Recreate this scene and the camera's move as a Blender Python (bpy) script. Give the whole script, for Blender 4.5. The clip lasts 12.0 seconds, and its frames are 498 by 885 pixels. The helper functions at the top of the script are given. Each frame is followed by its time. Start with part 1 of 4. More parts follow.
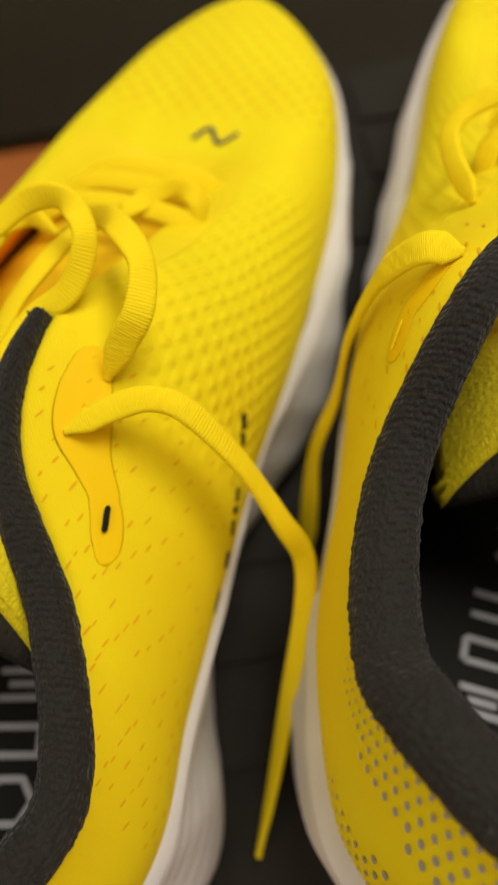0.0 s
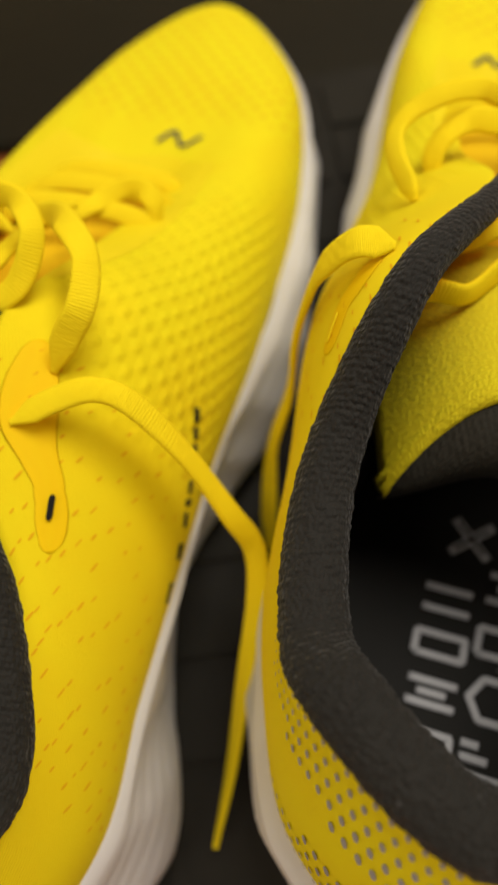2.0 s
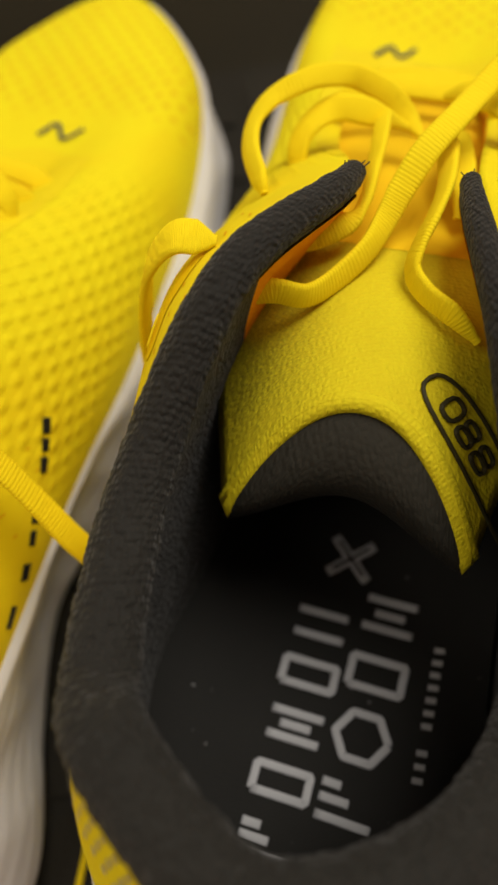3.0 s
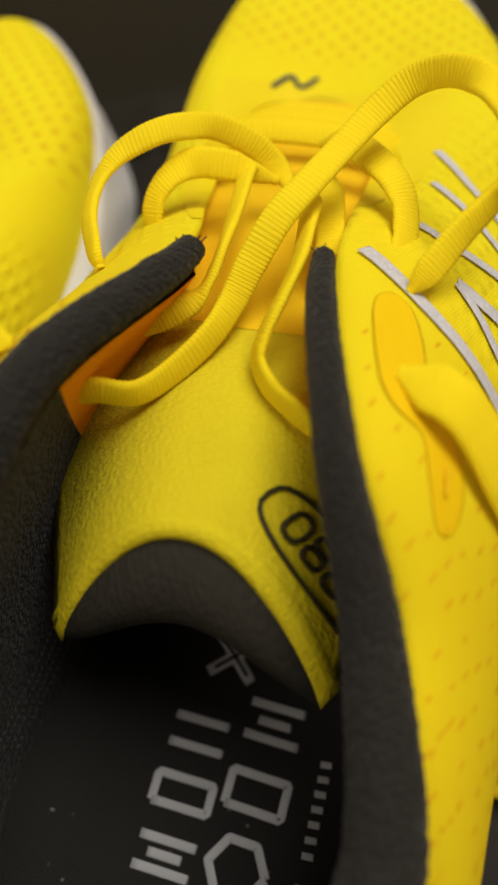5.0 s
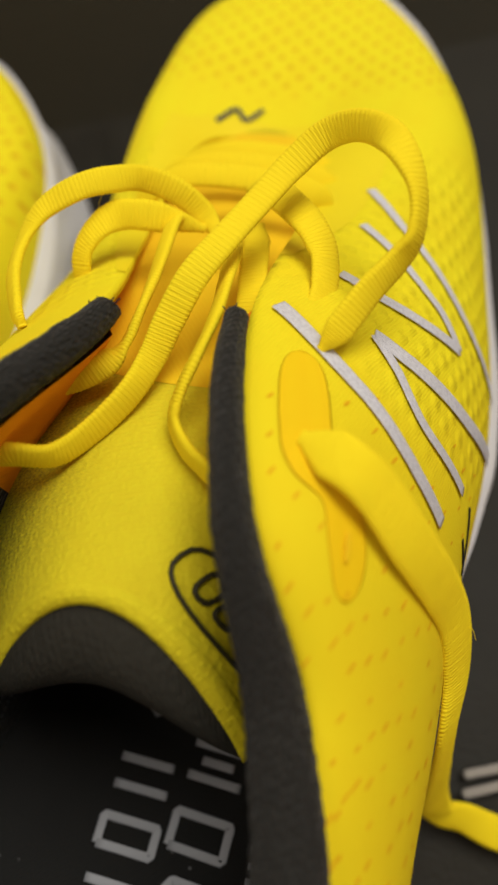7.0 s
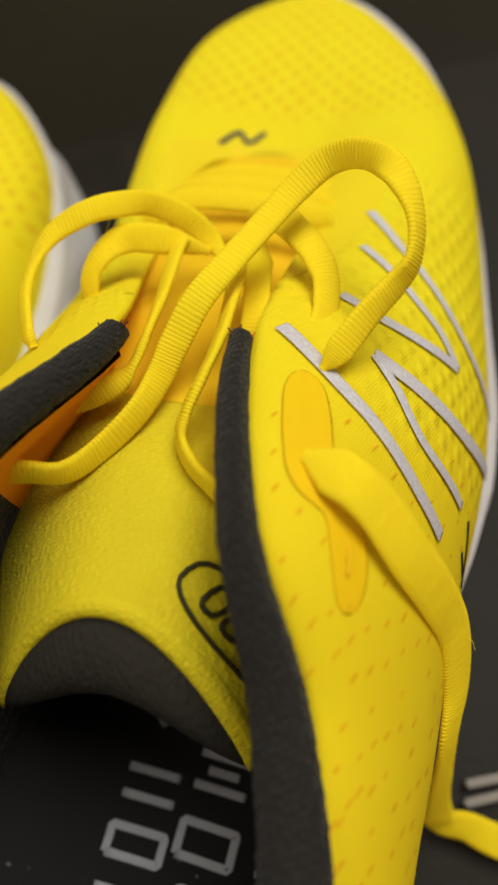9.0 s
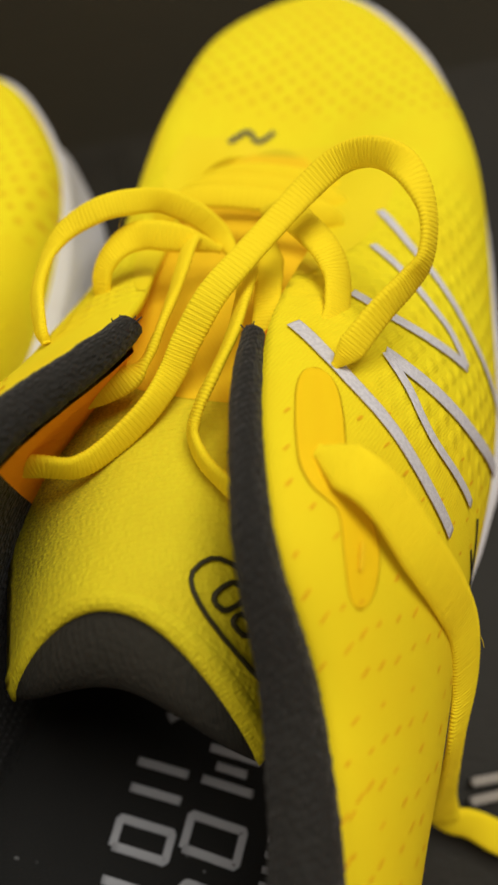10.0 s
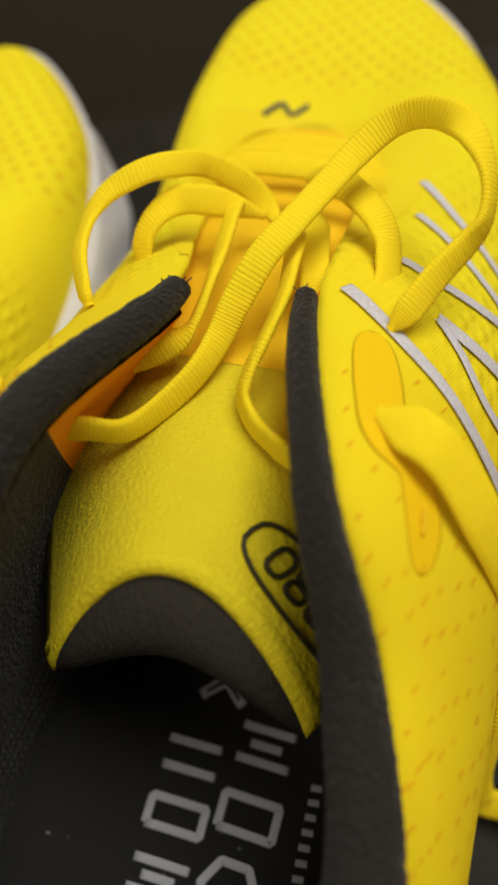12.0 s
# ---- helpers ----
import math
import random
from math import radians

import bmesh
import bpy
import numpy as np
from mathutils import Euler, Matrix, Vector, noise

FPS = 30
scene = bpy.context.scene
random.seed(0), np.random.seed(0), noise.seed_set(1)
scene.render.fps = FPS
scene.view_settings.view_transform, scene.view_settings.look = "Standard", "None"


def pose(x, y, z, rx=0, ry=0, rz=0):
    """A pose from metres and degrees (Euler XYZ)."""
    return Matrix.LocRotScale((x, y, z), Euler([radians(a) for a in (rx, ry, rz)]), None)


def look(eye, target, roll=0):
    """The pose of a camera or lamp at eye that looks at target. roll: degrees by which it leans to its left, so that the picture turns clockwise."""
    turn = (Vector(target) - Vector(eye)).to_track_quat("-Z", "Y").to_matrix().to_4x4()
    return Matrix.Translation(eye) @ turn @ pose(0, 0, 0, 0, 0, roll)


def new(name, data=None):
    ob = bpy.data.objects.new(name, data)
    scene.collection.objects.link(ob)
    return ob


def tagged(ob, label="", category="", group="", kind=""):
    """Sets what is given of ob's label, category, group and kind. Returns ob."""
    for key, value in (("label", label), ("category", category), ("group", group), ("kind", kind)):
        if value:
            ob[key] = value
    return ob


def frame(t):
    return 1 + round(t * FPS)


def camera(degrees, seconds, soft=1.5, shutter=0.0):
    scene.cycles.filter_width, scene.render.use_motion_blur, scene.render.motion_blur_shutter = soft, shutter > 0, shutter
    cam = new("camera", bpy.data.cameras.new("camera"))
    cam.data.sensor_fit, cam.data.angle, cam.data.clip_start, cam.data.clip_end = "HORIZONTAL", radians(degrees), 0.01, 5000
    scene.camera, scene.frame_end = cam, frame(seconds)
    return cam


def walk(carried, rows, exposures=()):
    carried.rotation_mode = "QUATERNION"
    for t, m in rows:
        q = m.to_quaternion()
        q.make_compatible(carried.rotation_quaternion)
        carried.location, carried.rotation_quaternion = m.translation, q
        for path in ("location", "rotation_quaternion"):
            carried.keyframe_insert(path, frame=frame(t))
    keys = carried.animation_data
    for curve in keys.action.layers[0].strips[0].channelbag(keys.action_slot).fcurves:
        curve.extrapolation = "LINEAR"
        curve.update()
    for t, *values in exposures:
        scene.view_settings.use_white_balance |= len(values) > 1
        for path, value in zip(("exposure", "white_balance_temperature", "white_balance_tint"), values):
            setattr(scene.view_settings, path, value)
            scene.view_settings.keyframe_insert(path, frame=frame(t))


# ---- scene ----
cam = camera(37.1, 12.0, soft=2.7)
cam.data.dof.use_dof, cam.data.dof.focus_distance, cam.data.dof.aperture_fstop = True, 0.129, 13.0
METRES, EYE, TILT, LEAN, TURN = 0.18, 0.22407, -67.0, 4.5, 0.0
ROWS = [
    (0.0, 0.0, 0.0, 0.0, 0.0, 0.0, -0.0),
    (0.5, 0.0157, 0.0003, -0.0241, -0.09, 0.41, -0.2),
    (1.0, -0.0043, 0.0012, -0.0092, -0.1, 0.56, -0.17),
    (1.5, -0.0182, 0.0108, -0.0267, 0.03, 0.59, -0.02),
    (2.0, 0.0684, -0.0181, -0.0204, 0.32, 0.7, 0.03),
    (2.5, 0.119, -0.0352, -0.0038, 0.38, 0.76, 0.01),
    (3.0, 0.2455, 0.0536, -0.0096, 0.09, 1.05, -0.05),
    (3.5, 0.3378, 0.1096, 0.0539, -0.1, 1.02, 0.08),
    (5.5, 0.4119, 0.1535, 0.1047, -0.15, 0.45, 1.57),
    (6.0, 0.4337, 0.1496, 0.1165, -0.07, 0.29, 1.86),
    (6.5, 0.4478, 0.1487, 0.126, 0.07, 0.26, 2.19),
    (7.0, 0.4789, 0.1419, 0.1529, 0.18, 0.32, 2.5),
    (9.0, 0.4772, 0.1197, 0.1583, 0.36, 1.17, 2.72),
    (9.5, 0.468, 0.1083, 0.1539, 0.42, 1.29, 2.56),
    (10.0, 0.4667, 0.1159, 0.1541, 0.41, 1.26, 2.38),
    (10.5, 0.4476, 0.1442, 0.1471, 0.41, 1.15, 2.21),
    (11.0, 0.4641, 0.1635, 0.1621, 0.28, 0.94, 2.03),
    (11.5, 0.4392, 0.1517, 0.1443, 0.32, 0.86, 1.83),
    (12.0, 0.4184, 0.1327, 0.1283, 0.31, 0.9, 1.59),
]
walk(cam, [(t, pose(0, 0, EYE, TILT, LEAN, TURN) @ pose(METRES * x, METRES * y, METRES * z, 90 + pitch, roll, yaw)) for t, x, y, z, yaw, pitch, roll in ROWS],
     [(0.0, -0.88, 6500, 10), (2.5, -0.88, 6500, 10), (5.5, -0.96, 6300, 9), (7.0, -0.95, 6150, 9), (12.0, -0.95, 6150, 9)])

# ---- light ----
world = bpy.data.worlds.new("world")
scene.world = world
world.use_nodes = True
world.node_tree.nodes["Background"].inputs[0].default_value = (0.9, 0.85, 0.75, 1)
world.node_tree.nodes["Background"].inputs[1].default_value = 0.09


def soft_light(name, where, target, size, power, colour):
    data = bpy.data.lights.new(name, "AREA")
    data.shape, data.size, data.energy, data.color = "DISK", size, power, colour
    ob = new(name, data)
    ob.matrix_world = look(where, target)
    return ob


# key light from the right front; its fixture is unseen and assumed
soft_light("unseen_area_light", (0.55, 0.52, 1.60), (0.05, 0.12, 0.05), 1.0, 43, (1.0, 0.93, 0.82))
# added fill from behind left, standing for no known lamp
soft_light("unseen_area_light", (-0.80, -0.45, 1.65), (0.0, 0.1, 0.05), 0.9, 16, (1.0, 0.90, 0.76))


# ---- materials ----
def material(name, colour, rough=0.8, metal=0.0, sheen=0.0):
    m = bpy.data.materials.new(name)
    m.use_nodes = True
    b = m.node_tree.nodes["Principled BSDF"]
    b.inputs["Base Color"].default_value = (*colour, 1)
    b.inputs["Roughness"].default_value = rough
    b.inputs["Metallic"].default_value = metal
    b.inputs["Specular IOR Level"].default_value = 0.2
    if sheen:
        b.inputs["Sheen Weight"].default_value = sheen
    return m


class Nodes:
    """Short names for building node trees."""

    def __init__(self, m):
        self.t = m.node_tree
        self.out = self.t.nodes["Principled BSDF"]

    def n(self, kind, **sets):
        node = self.t.nodes.new(kind)
        for k, v in sets.items():
            if k == "operation":
                node.operation = v
            elif k == "wave_type":
                node.wave_type = v
            elif k == "bands_direction":
                node.bands_direction = v
            elif k == "feature":
                node.feature = v
        return node

    def link(self, a, b):
        self.t.links.new(a, b)

    def coords(self, which, scale, turn=0.0):
        c = self.n("ShaderNodeTexCoord")
        mp = self.n("ShaderNodeMapping")
        mp.inputs["Scale"].default_value = scale
        mp.inputs["Rotation"].default_value = (0, 0, radians(turn))
        self.link(c.outputs[which], mp.inputs["Vector"])
        return mp.outputs[0]

    def noise(self, vec, scale, detail=3.0, rough=0.5):
        x = self.n("ShaderNodeTexNoise")
        x.inputs["Scale"].default_value, x.inputs["Detail"].default_value, x.inputs["Roughness"].default_value = scale, detail, rough
        if vec is not None:
            self.link(vec, x.inputs["Vector"])
        return x.outputs["Fac"]

    def wave(self, vec, scale, direction="X", distort=0.0):
        x = self.n("ShaderNodeTexWave", bands_direction=direction)
        x.inputs["Scale"].default_value, x.inputs["Distortion"].default_value = scale, distort
        self.link(vec, x.inputs["Vector"])
        return x.outputs["Fac"]

    def voronoi(self, vec, scale):
        x = self.n("ShaderNodeTexVoronoi")
        x.inputs["Scale"].default_value = scale
        self.link(vec, x.inputs["Vector"])
        return x.outputs["Distance"]

    def math(self, op, a, b=None):
        x = self.n("ShaderNodeMath", operation=op)
        for i, v in enumerate((a, b)):
            if v is None:
                continue
            if isinstance(v, (int, float)):
                x.inputs[i].default_value = v
            else:
                self.link(v, x.inputs[i])
        return x.outputs[0]

    def mix(self, fac, a, b):
        x = self.n("ShaderNodeMix")
        x.data_type = "RGBA"
        for i, v in ((0, fac), (6, a), (7, b)):
            if isinstance(v, (int, float)):
                x.inputs[i].default_value = v
            elif isinstance(v, tuple):
                x.inputs[i].default_value = (*v, 1)
            else:
                self.link(v, x.inputs[i])
        return x.outputs[2]

    def ramp(self, v, lo, hi):
        x = self.n("ShaderNodeMapRange")
        x.inputs[1].default_value, x.inputs[2].default_value = lo, hi
        self.link(v, x.inputs[0])
        return x.outputs[0]

    def colour(self, c):
        self.link(c, self.out.inputs["Base Color"])

    def rough(self, c):
        self.link(c, self.out.inputs["Roughness"])

    def bump(self, h, metres, strength=1.0):
        x = self.n("ShaderNodeBump")
        x.inputs["Strength"].default_value, x.inputs["Distance"].default_value = strength, metres
        self.link(h, x.inputs["Height"])
        self.link(x.outputs[0], self.out.inputs["Normal"])


YELLOW = (0.875, 0.785, 0.008)


def cloth(name, base, dark, rib, direction="X", turn=0.0, depth=0.0003, rough=0.85, holes=0.0, sheen=0.0, speck=0.0, yarn_and_shade=False, cells=0.0, gloss=0.2):
    """Knit or woven cloth: ribs of the given width in metres along the UV map, a fine grain, soft blotches, and rows of slits."""
    m = material(name, base, rough, sheen=sheen)
    m.node_tree.nodes["Principled BSDF"].inputs["Specular IOR Level"].default_value = gloss
    g = Nodes(m)
    uv = g.coords("UV", (1, 1, 1), turn)
    ribs = g.wave(uv, math.pi / 10 / rib, direction, 1.5)
    grain = g.noise(uv, 1800, 2)
    blotch = g.noise(uv, 45, 3)
    h = g.math("ADD", g.math("MULTIPLY", ribs, 0.45), g.math("MULTIPLY", grain, 0.8))
    if cells:
        knot = g.voronoi(g.coords("UV", (1 / cells, 0.75 / cells, 1), turn + 20), 1.0)
        ribs = g.math("ADD", g.math("MULTIPLY", ribs, 0.3), g.ramp(knot, 0.75, 0.1))
        h = g.math("ADD", ribs, g.math("MULTIPLY", grain, 0.5))
    c = g.mix(g.math("MULTIPLY", g.math("SUBTRACT", 1.0, ribs), 0.25), base, dark)
    c = g.mix(g.math("MULTIPLY", g.ramp(blotch, 0.4, 0.75), 0.35), c, dark)
    if holes:
        top = g.coords("Object", (1 / 0.0046, 1 / 0.0053, 0), 45)
        vor = g.n("ShaderNodeTexVoronoi")
        vor.voronoi_dimensions = "2D"
        vor.inputs["Scale"].default_value, vor.inputs["Randomness"].default_value = 1.0, 0.06
        g.link(top, vor.inputs["Vector"])
        sep = g.n("ShaderNodeSeparateXYZ")
        tc = g.n("ShaderNodeTexCoord")
        g.link(tc.outputs["Object"], sep.inputs[0])
        front = g.math("MULTIPLY", g.math("MULTIPLY", g.ramp(sep.outputs[1], 0.246, 0.256), g.ramp(sep.outputs[1], 0.318, 0.304)), g.ramp(sep.outputs[2], 0.030, 0.036))
        pit = g.math("MULTIPLY", g.math("MULTIPLY", g.ramp(vor.outputs["Distance"], 0.28, 0.12), front), 1.1)
        # raised puffy cells over the forefoot's sides
        cell = g.n("ShaderNodeMapping")
        cell.inputs["Scale"].default_value, cell.inputs["Rotation"].default_value = (1 / 0.0054, 1 / 0.0042, 1), (0, 0, radians(45))
        g.link(tc.outputs["UV"], cell.inputs["Vector"])
        puff = g.n("ShaderNodeTexVoronoi")
        puff.voronoi_dimensions = "2D"
        puff.inputs["Scale"].default_value, puff.inputs["Randomness"].default_value = 1.0, 0.12
        g.link(cell.outputs[0], puff.inputs["Vector"])
        where = g.math("MULTIPLY", g.math("MULTIPLY", g.ramp(sep.outputs[1], 0.128, 0.146), g.ramp(sep.outputs[1], 0.232, 0.212)), g.math("MULTIPLY", g.ramp(sep.outputs[2], 0.098, 0.090), g.ramp(sep.outputs[2], 0.044, 0.052)))
        h = g.math("ADD", h, g.math("MULTIPLY", g.math("MULTIPLY", g.ramp(puff.outputs["Distance"], 0.42, 0.08), where), 4.5))
        # deeper gold at the midfoot than at toe and heel: warm bounced light painted in
        bounce_tint = g.math("MULTIPLY", g.ramp(sep.outputs[1], 0.172, 0.120), g.ramp(sep.outputs[1], 0.018, 0.060))
        bounce_tint = g.math("MULTIPLY", bounce_tint, g.math("ADD", 0.26, g.math("MULTIPLY", g.noise(uv, 70, 2), 0.4)))
        c = g.mix(bounce_tint, c, (0.86, 0.61, 0.004))
        c = g.mix(g.math("MULTIPLY", pit, holes), c, (0.74, 0.42, 0.004))
        h = g.math("SUBTRACT", h, g.math("MULTIPLY", pit, 3.5))
    if yarn_and_shade:
        # dark yarn on the inner side, with the collar's shade there painted in too
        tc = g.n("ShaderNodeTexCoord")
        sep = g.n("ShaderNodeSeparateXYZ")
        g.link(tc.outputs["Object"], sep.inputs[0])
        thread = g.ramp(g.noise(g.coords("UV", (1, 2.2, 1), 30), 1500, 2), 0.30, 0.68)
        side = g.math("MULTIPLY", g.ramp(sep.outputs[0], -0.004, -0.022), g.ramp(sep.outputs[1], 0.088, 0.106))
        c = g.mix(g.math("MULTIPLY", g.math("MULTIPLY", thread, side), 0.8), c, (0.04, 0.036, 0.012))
    if speck:
        c = g.mix(g.math("MULTIPLY", g.ramp(g.noise(uv, 420, 1), 0.76, 0.8), speck), c, (0.5, 0.5, 0.5))
    g.colour(c)
    g.bump(h, depth)
    return m


KNIT = cloth("yellow_engineered_mesh", YELLOW, (0.85, 0.60, 0.005), 0.0007, "X", 62, 0.0001, holes=0.62)
LACE = cloth("yellow_flat_lace", (0.935, 0.755, 0.008), (0.90, 0.62, 0.006), 0.00039, "Y", 10, 0.00007)
AMBER = cloth("amber_tongue_cloth", (0.88, 0.60, 0.006), (0.86, 0.52, 0.005), 0.0008, "X", 30, 0.00004)
FILM = cloth("yellow_film", (0.862, 0.715, 0.007), (0.855, 0.655, 0.007), 0.0016, "X", 0, 0.00002, rough=0.6)
OVERLAY = cloth("amber_film", (0.885, 0.61, 0.004), (0.875, 0.56, 0.004), 0.002, "X", 0, 0.00003, rough=0.6, gloss=0.08)
TONGUE = cloth("yellow_tongue_knit", (0.71, 0.61, 0.012), (0.60, 0.44, 0.008), 0.0009, "Y", 20, 0.00014, yarn_and_shade=True, cells=0.0009)
BLACK = cloth("black_padded_knit", (0.0128, 0.0121, 0.0098), (0.006, 0.006, 0.005), 0.0013, "Y", 14, 0.00036, rough=0.75, sheen=0.10, speck=0.06, cells=0.0010, gloss=0.3)
LININGKNIT = cloth("charcoal_lining_knit", (0.027, 0.025, 0.019), (0.017, 0.016, 0.012), 0.0012, "X", 20, 0.00017, cells=0.0011)
INSOLE = cloth("black_insole_cloth", (0.0130, 0.0127, 0.0115), (0.007, 0.007, 0.006), 0.0007, "X", 45, 0.00012, rough=0.65, sheen=0.10, speck=0.25, gloss=0.12)
SLIT = cloth("deep_amber_yarn", (0.80, 0.45, 0.004), (0.74, 0.38, 0.003), 0.0008, "X", 20, 0.00003)
ORANGE = cloth("orange_lining", (0.97, 0.37, 0.003), (0.95, 0.33, 0.003), 0.0011, "X", 30, 0.00006)


def foam(name, base):
    m = material(name, base, 0.55)
    g = Nodes(m)
    o = g.coords("Object", (1, 1, 1))
    ripple = g.wave(g.coords("Object", (1, 1, 1.6), 20), 32, "Z", 4.0)
    dirt = g.noise(o, 60, 4)
    c = g.mix(g.math("MULTIPLY", g.ramp(dirt, 0.45, 0.8), 0.4), base, (0.55, 0.52, 0.47))
    g.colour(c)
    g.bump(g.math("ADD", ripple, g.math("MULTIPLY", g.noise(o, 900, 2), 0.3)), 0.00013)
    return m


FOAM = foam("white_foam", (0.71, 0.71, 0.735))
RUBBER = foam("grey_rubber", (0.25, 0.25, 0.25))
PRINT = material("white_print", (0.38, 0.385, 0.405), 0.5)
GREYPRINT = material("grey_print", (0.35, 0.35, 0.36), 0.5)
BADGE = material("dark_olive_print", (0.035, 0.030, 0.010), 0.6)
BLACKPRINT = material("black_print", (0.012, 0.013, 0.016), 0.5)
NAVY = material("navy_print", (0.02, 0.03, 0.07), 0.4)
HOLE = material("dark_hole", (0.01, 0.01, 0.01), 0.9)


def worn(name, base, other, scale, rough=0.6, depth=0.0005, metal=0.0):
    m = material(name, base, rough, metal)
    g = Nodes(m)
    o = g.coords("Object", (1, 1, 1))
    big, fine = g.noise(o, scale, 5), g.noise(o, scale * 30, 3)
    g.colour(g.mix(g.math("MULTIPLY", g.ramp(big, 0.35, 0.7), 0.8), base, other))
    g.rough(g.math("ADD", g.math("MULTIPLY", big, 0.3), rough - 0.15))
    g.bump(g.math("ADD", big, g.math("MULTIPLY", fine, 0.5)), depth)
    return m


SILVER = worn("reflective_silver_film", (0.82, 0.82, 0.88), (0.60, 0.60, 0.66), 1600, 0.5, 0.00012, 0.2)
PLASTIC = worn("black_plastic", (0.0115, 0.0100, 0.0060), (0.019, 0.017, 0.011), 25, 0.55, 0.0004)
FLOORWOOD = worn("dark_brown_floor", (0.014, 0.0115, 0.0045), (0.009, 0.0075, 0.003), 6, 0.5, 0.001)
TERRACOTTA = worn("orange_brown_wood", (0.42, 0.14, 0.030), (0.31, 0.095, 0.020), 14, 0.6, 0.001)
# kept pale so that the unseen room throws fill light back
WALL = worn("pale_bounce_wall", (0.66, 0.61, 0.53), (0.60, 0.55, 0.47), 3, 0.9, 0.001)
METAL = worn("brushed_pale_metal", (0.30, 0.275, 0.24), (0.22, 0.20, 0.175), 40, 0.55, 0.0002, 0.2)


# ---- mesh helpers ----
def part(name, bm, mat, parent=None, label="", smooth=True):
    data = bpy.data.meshes.new(name)
    for f in bm.faces:
        f.smooth = smooth
    bm.to_mesh(data)
    bm.free()
    data.materials.append(mat)
    ob = new(name, data)
    ob.parent = parent
    if label:
        tagged(ob, label)
    return ob


def vec(*a):
    return Vector(a)


def spline(pts, t, closed=False):
    """Catmull-Rom through pts; t counts them."""
    n = len(pts)
    i = math.floor(t)
    w = t - i
    if closed:
        a, b, c, d = (pts[(i + k) % n] for k in (-1, 0, 1, 2))
    else:
        i = min(max(i, 0), n - 2)
        w = t - i
        b, c = pts[i], pts[i + 1]
        a = pts[i - 1] if i else b * 2 - c
        d = pts[i + 2] if i + 2 < n else c * 2 - b
    return ((b * 2) + (c - a) * w + (a * 2 - b * 5 + c * 4 - d) * w * w + (b * 3 - a - c * 3 + d) * w ** 3) / 2


def sheet(f, nu, nv, closed=False, uv=None, thick=0.0):
    """A grid surface f(i / nu, j / nv), with a UV map in metres."""
    bm = bmesh.new()
    layer = bm.loops.layers.uv.new("uv")
    cols = nu if closed else nu + 1
    grid = [[f(i / nu, j / nv) for j in range(nv + 1)] for i in range(cols)]
    vs = [[bm.verts.new(p) for p in col] for col in grid]
    us, acc = [0.0], 0.0
    mid = nv // 2
    for i in range(1, nu + 1):
        acc += (Vector(grid[i % cols][mid]) - Vector(grid[i - 1][mid])).length
        us.append(acc)
    for i in range(nu):
        k = (i + 1) % cols
        v0 = 0.0
        for j in range(nv):
            v1 = v0 + (Vector(grid[i][j + 1]) - Vector(grid[i][j])).length
            try:
                face = bm.faces.new((vs[i][j], vs[k][j], vs[k][j + 1], vs[i][j + 1]))
            except ValueError:
                continue
            for lp, c in zip(face.loops, ((us[i], v0), (us[i + 1], v0), (us[i + 1], v1), (us[i], v1))):
                lp[layer].uv = c
            v0 = v1
    if thick:
        bmesh.ops.recalc_face_normals(bm, faces=bm.faces)
        geom = bm.faces[:]
        bmesh.ops.solidify(bm, geom=geom, thickness=thick)
    bmesh.ops.recalc_face_normals(bm, faces=bm.faces)
    return bm


def sweep(path, n, ring, closed_ends=True):
    """A tube: path(t) and ring(t) -> list of offsets (Vectors) for t in 0..1."""
    bm = bmesh.new()
    layer = bm.loops.layers.uv.new("uv")
    rows, dist, last = [], [0.0], None
    for i in range(n + 1):
        p = path(i / n)
        if last is not None:
            dist.append(dist[-1] + (p - last).length)
        last = p
        rows.append([bm.verts.new(p + o) for o in ring(i / n)])
    k = len(rows[0])
    girth = sum((rows[n // 2][j].co - rows[n // 2][j - 1].co).length for j in range(k))
    for i in range(n):
        for j in range(k):
            q = (j + 1) % k
            face = bm.faces.new((rows[i][j], rows[i][q], rows[i + 1][q], rows[i + 1][j]))
            for lp, c in zip(face.loops, ((j, i), (j + 1, i), (j + 1, i + 1), (j, i + 1))):
                lp[layer].uv = (c[0] / k * girth, dist[c[1]])
    if closed_ends:
        bm.faces.new(rows[0][::-1])
        bm.faces.new(rows[-1])
    bmesh.ops.recalc_face_normals(bm, faces=bm.faces)
    return bm


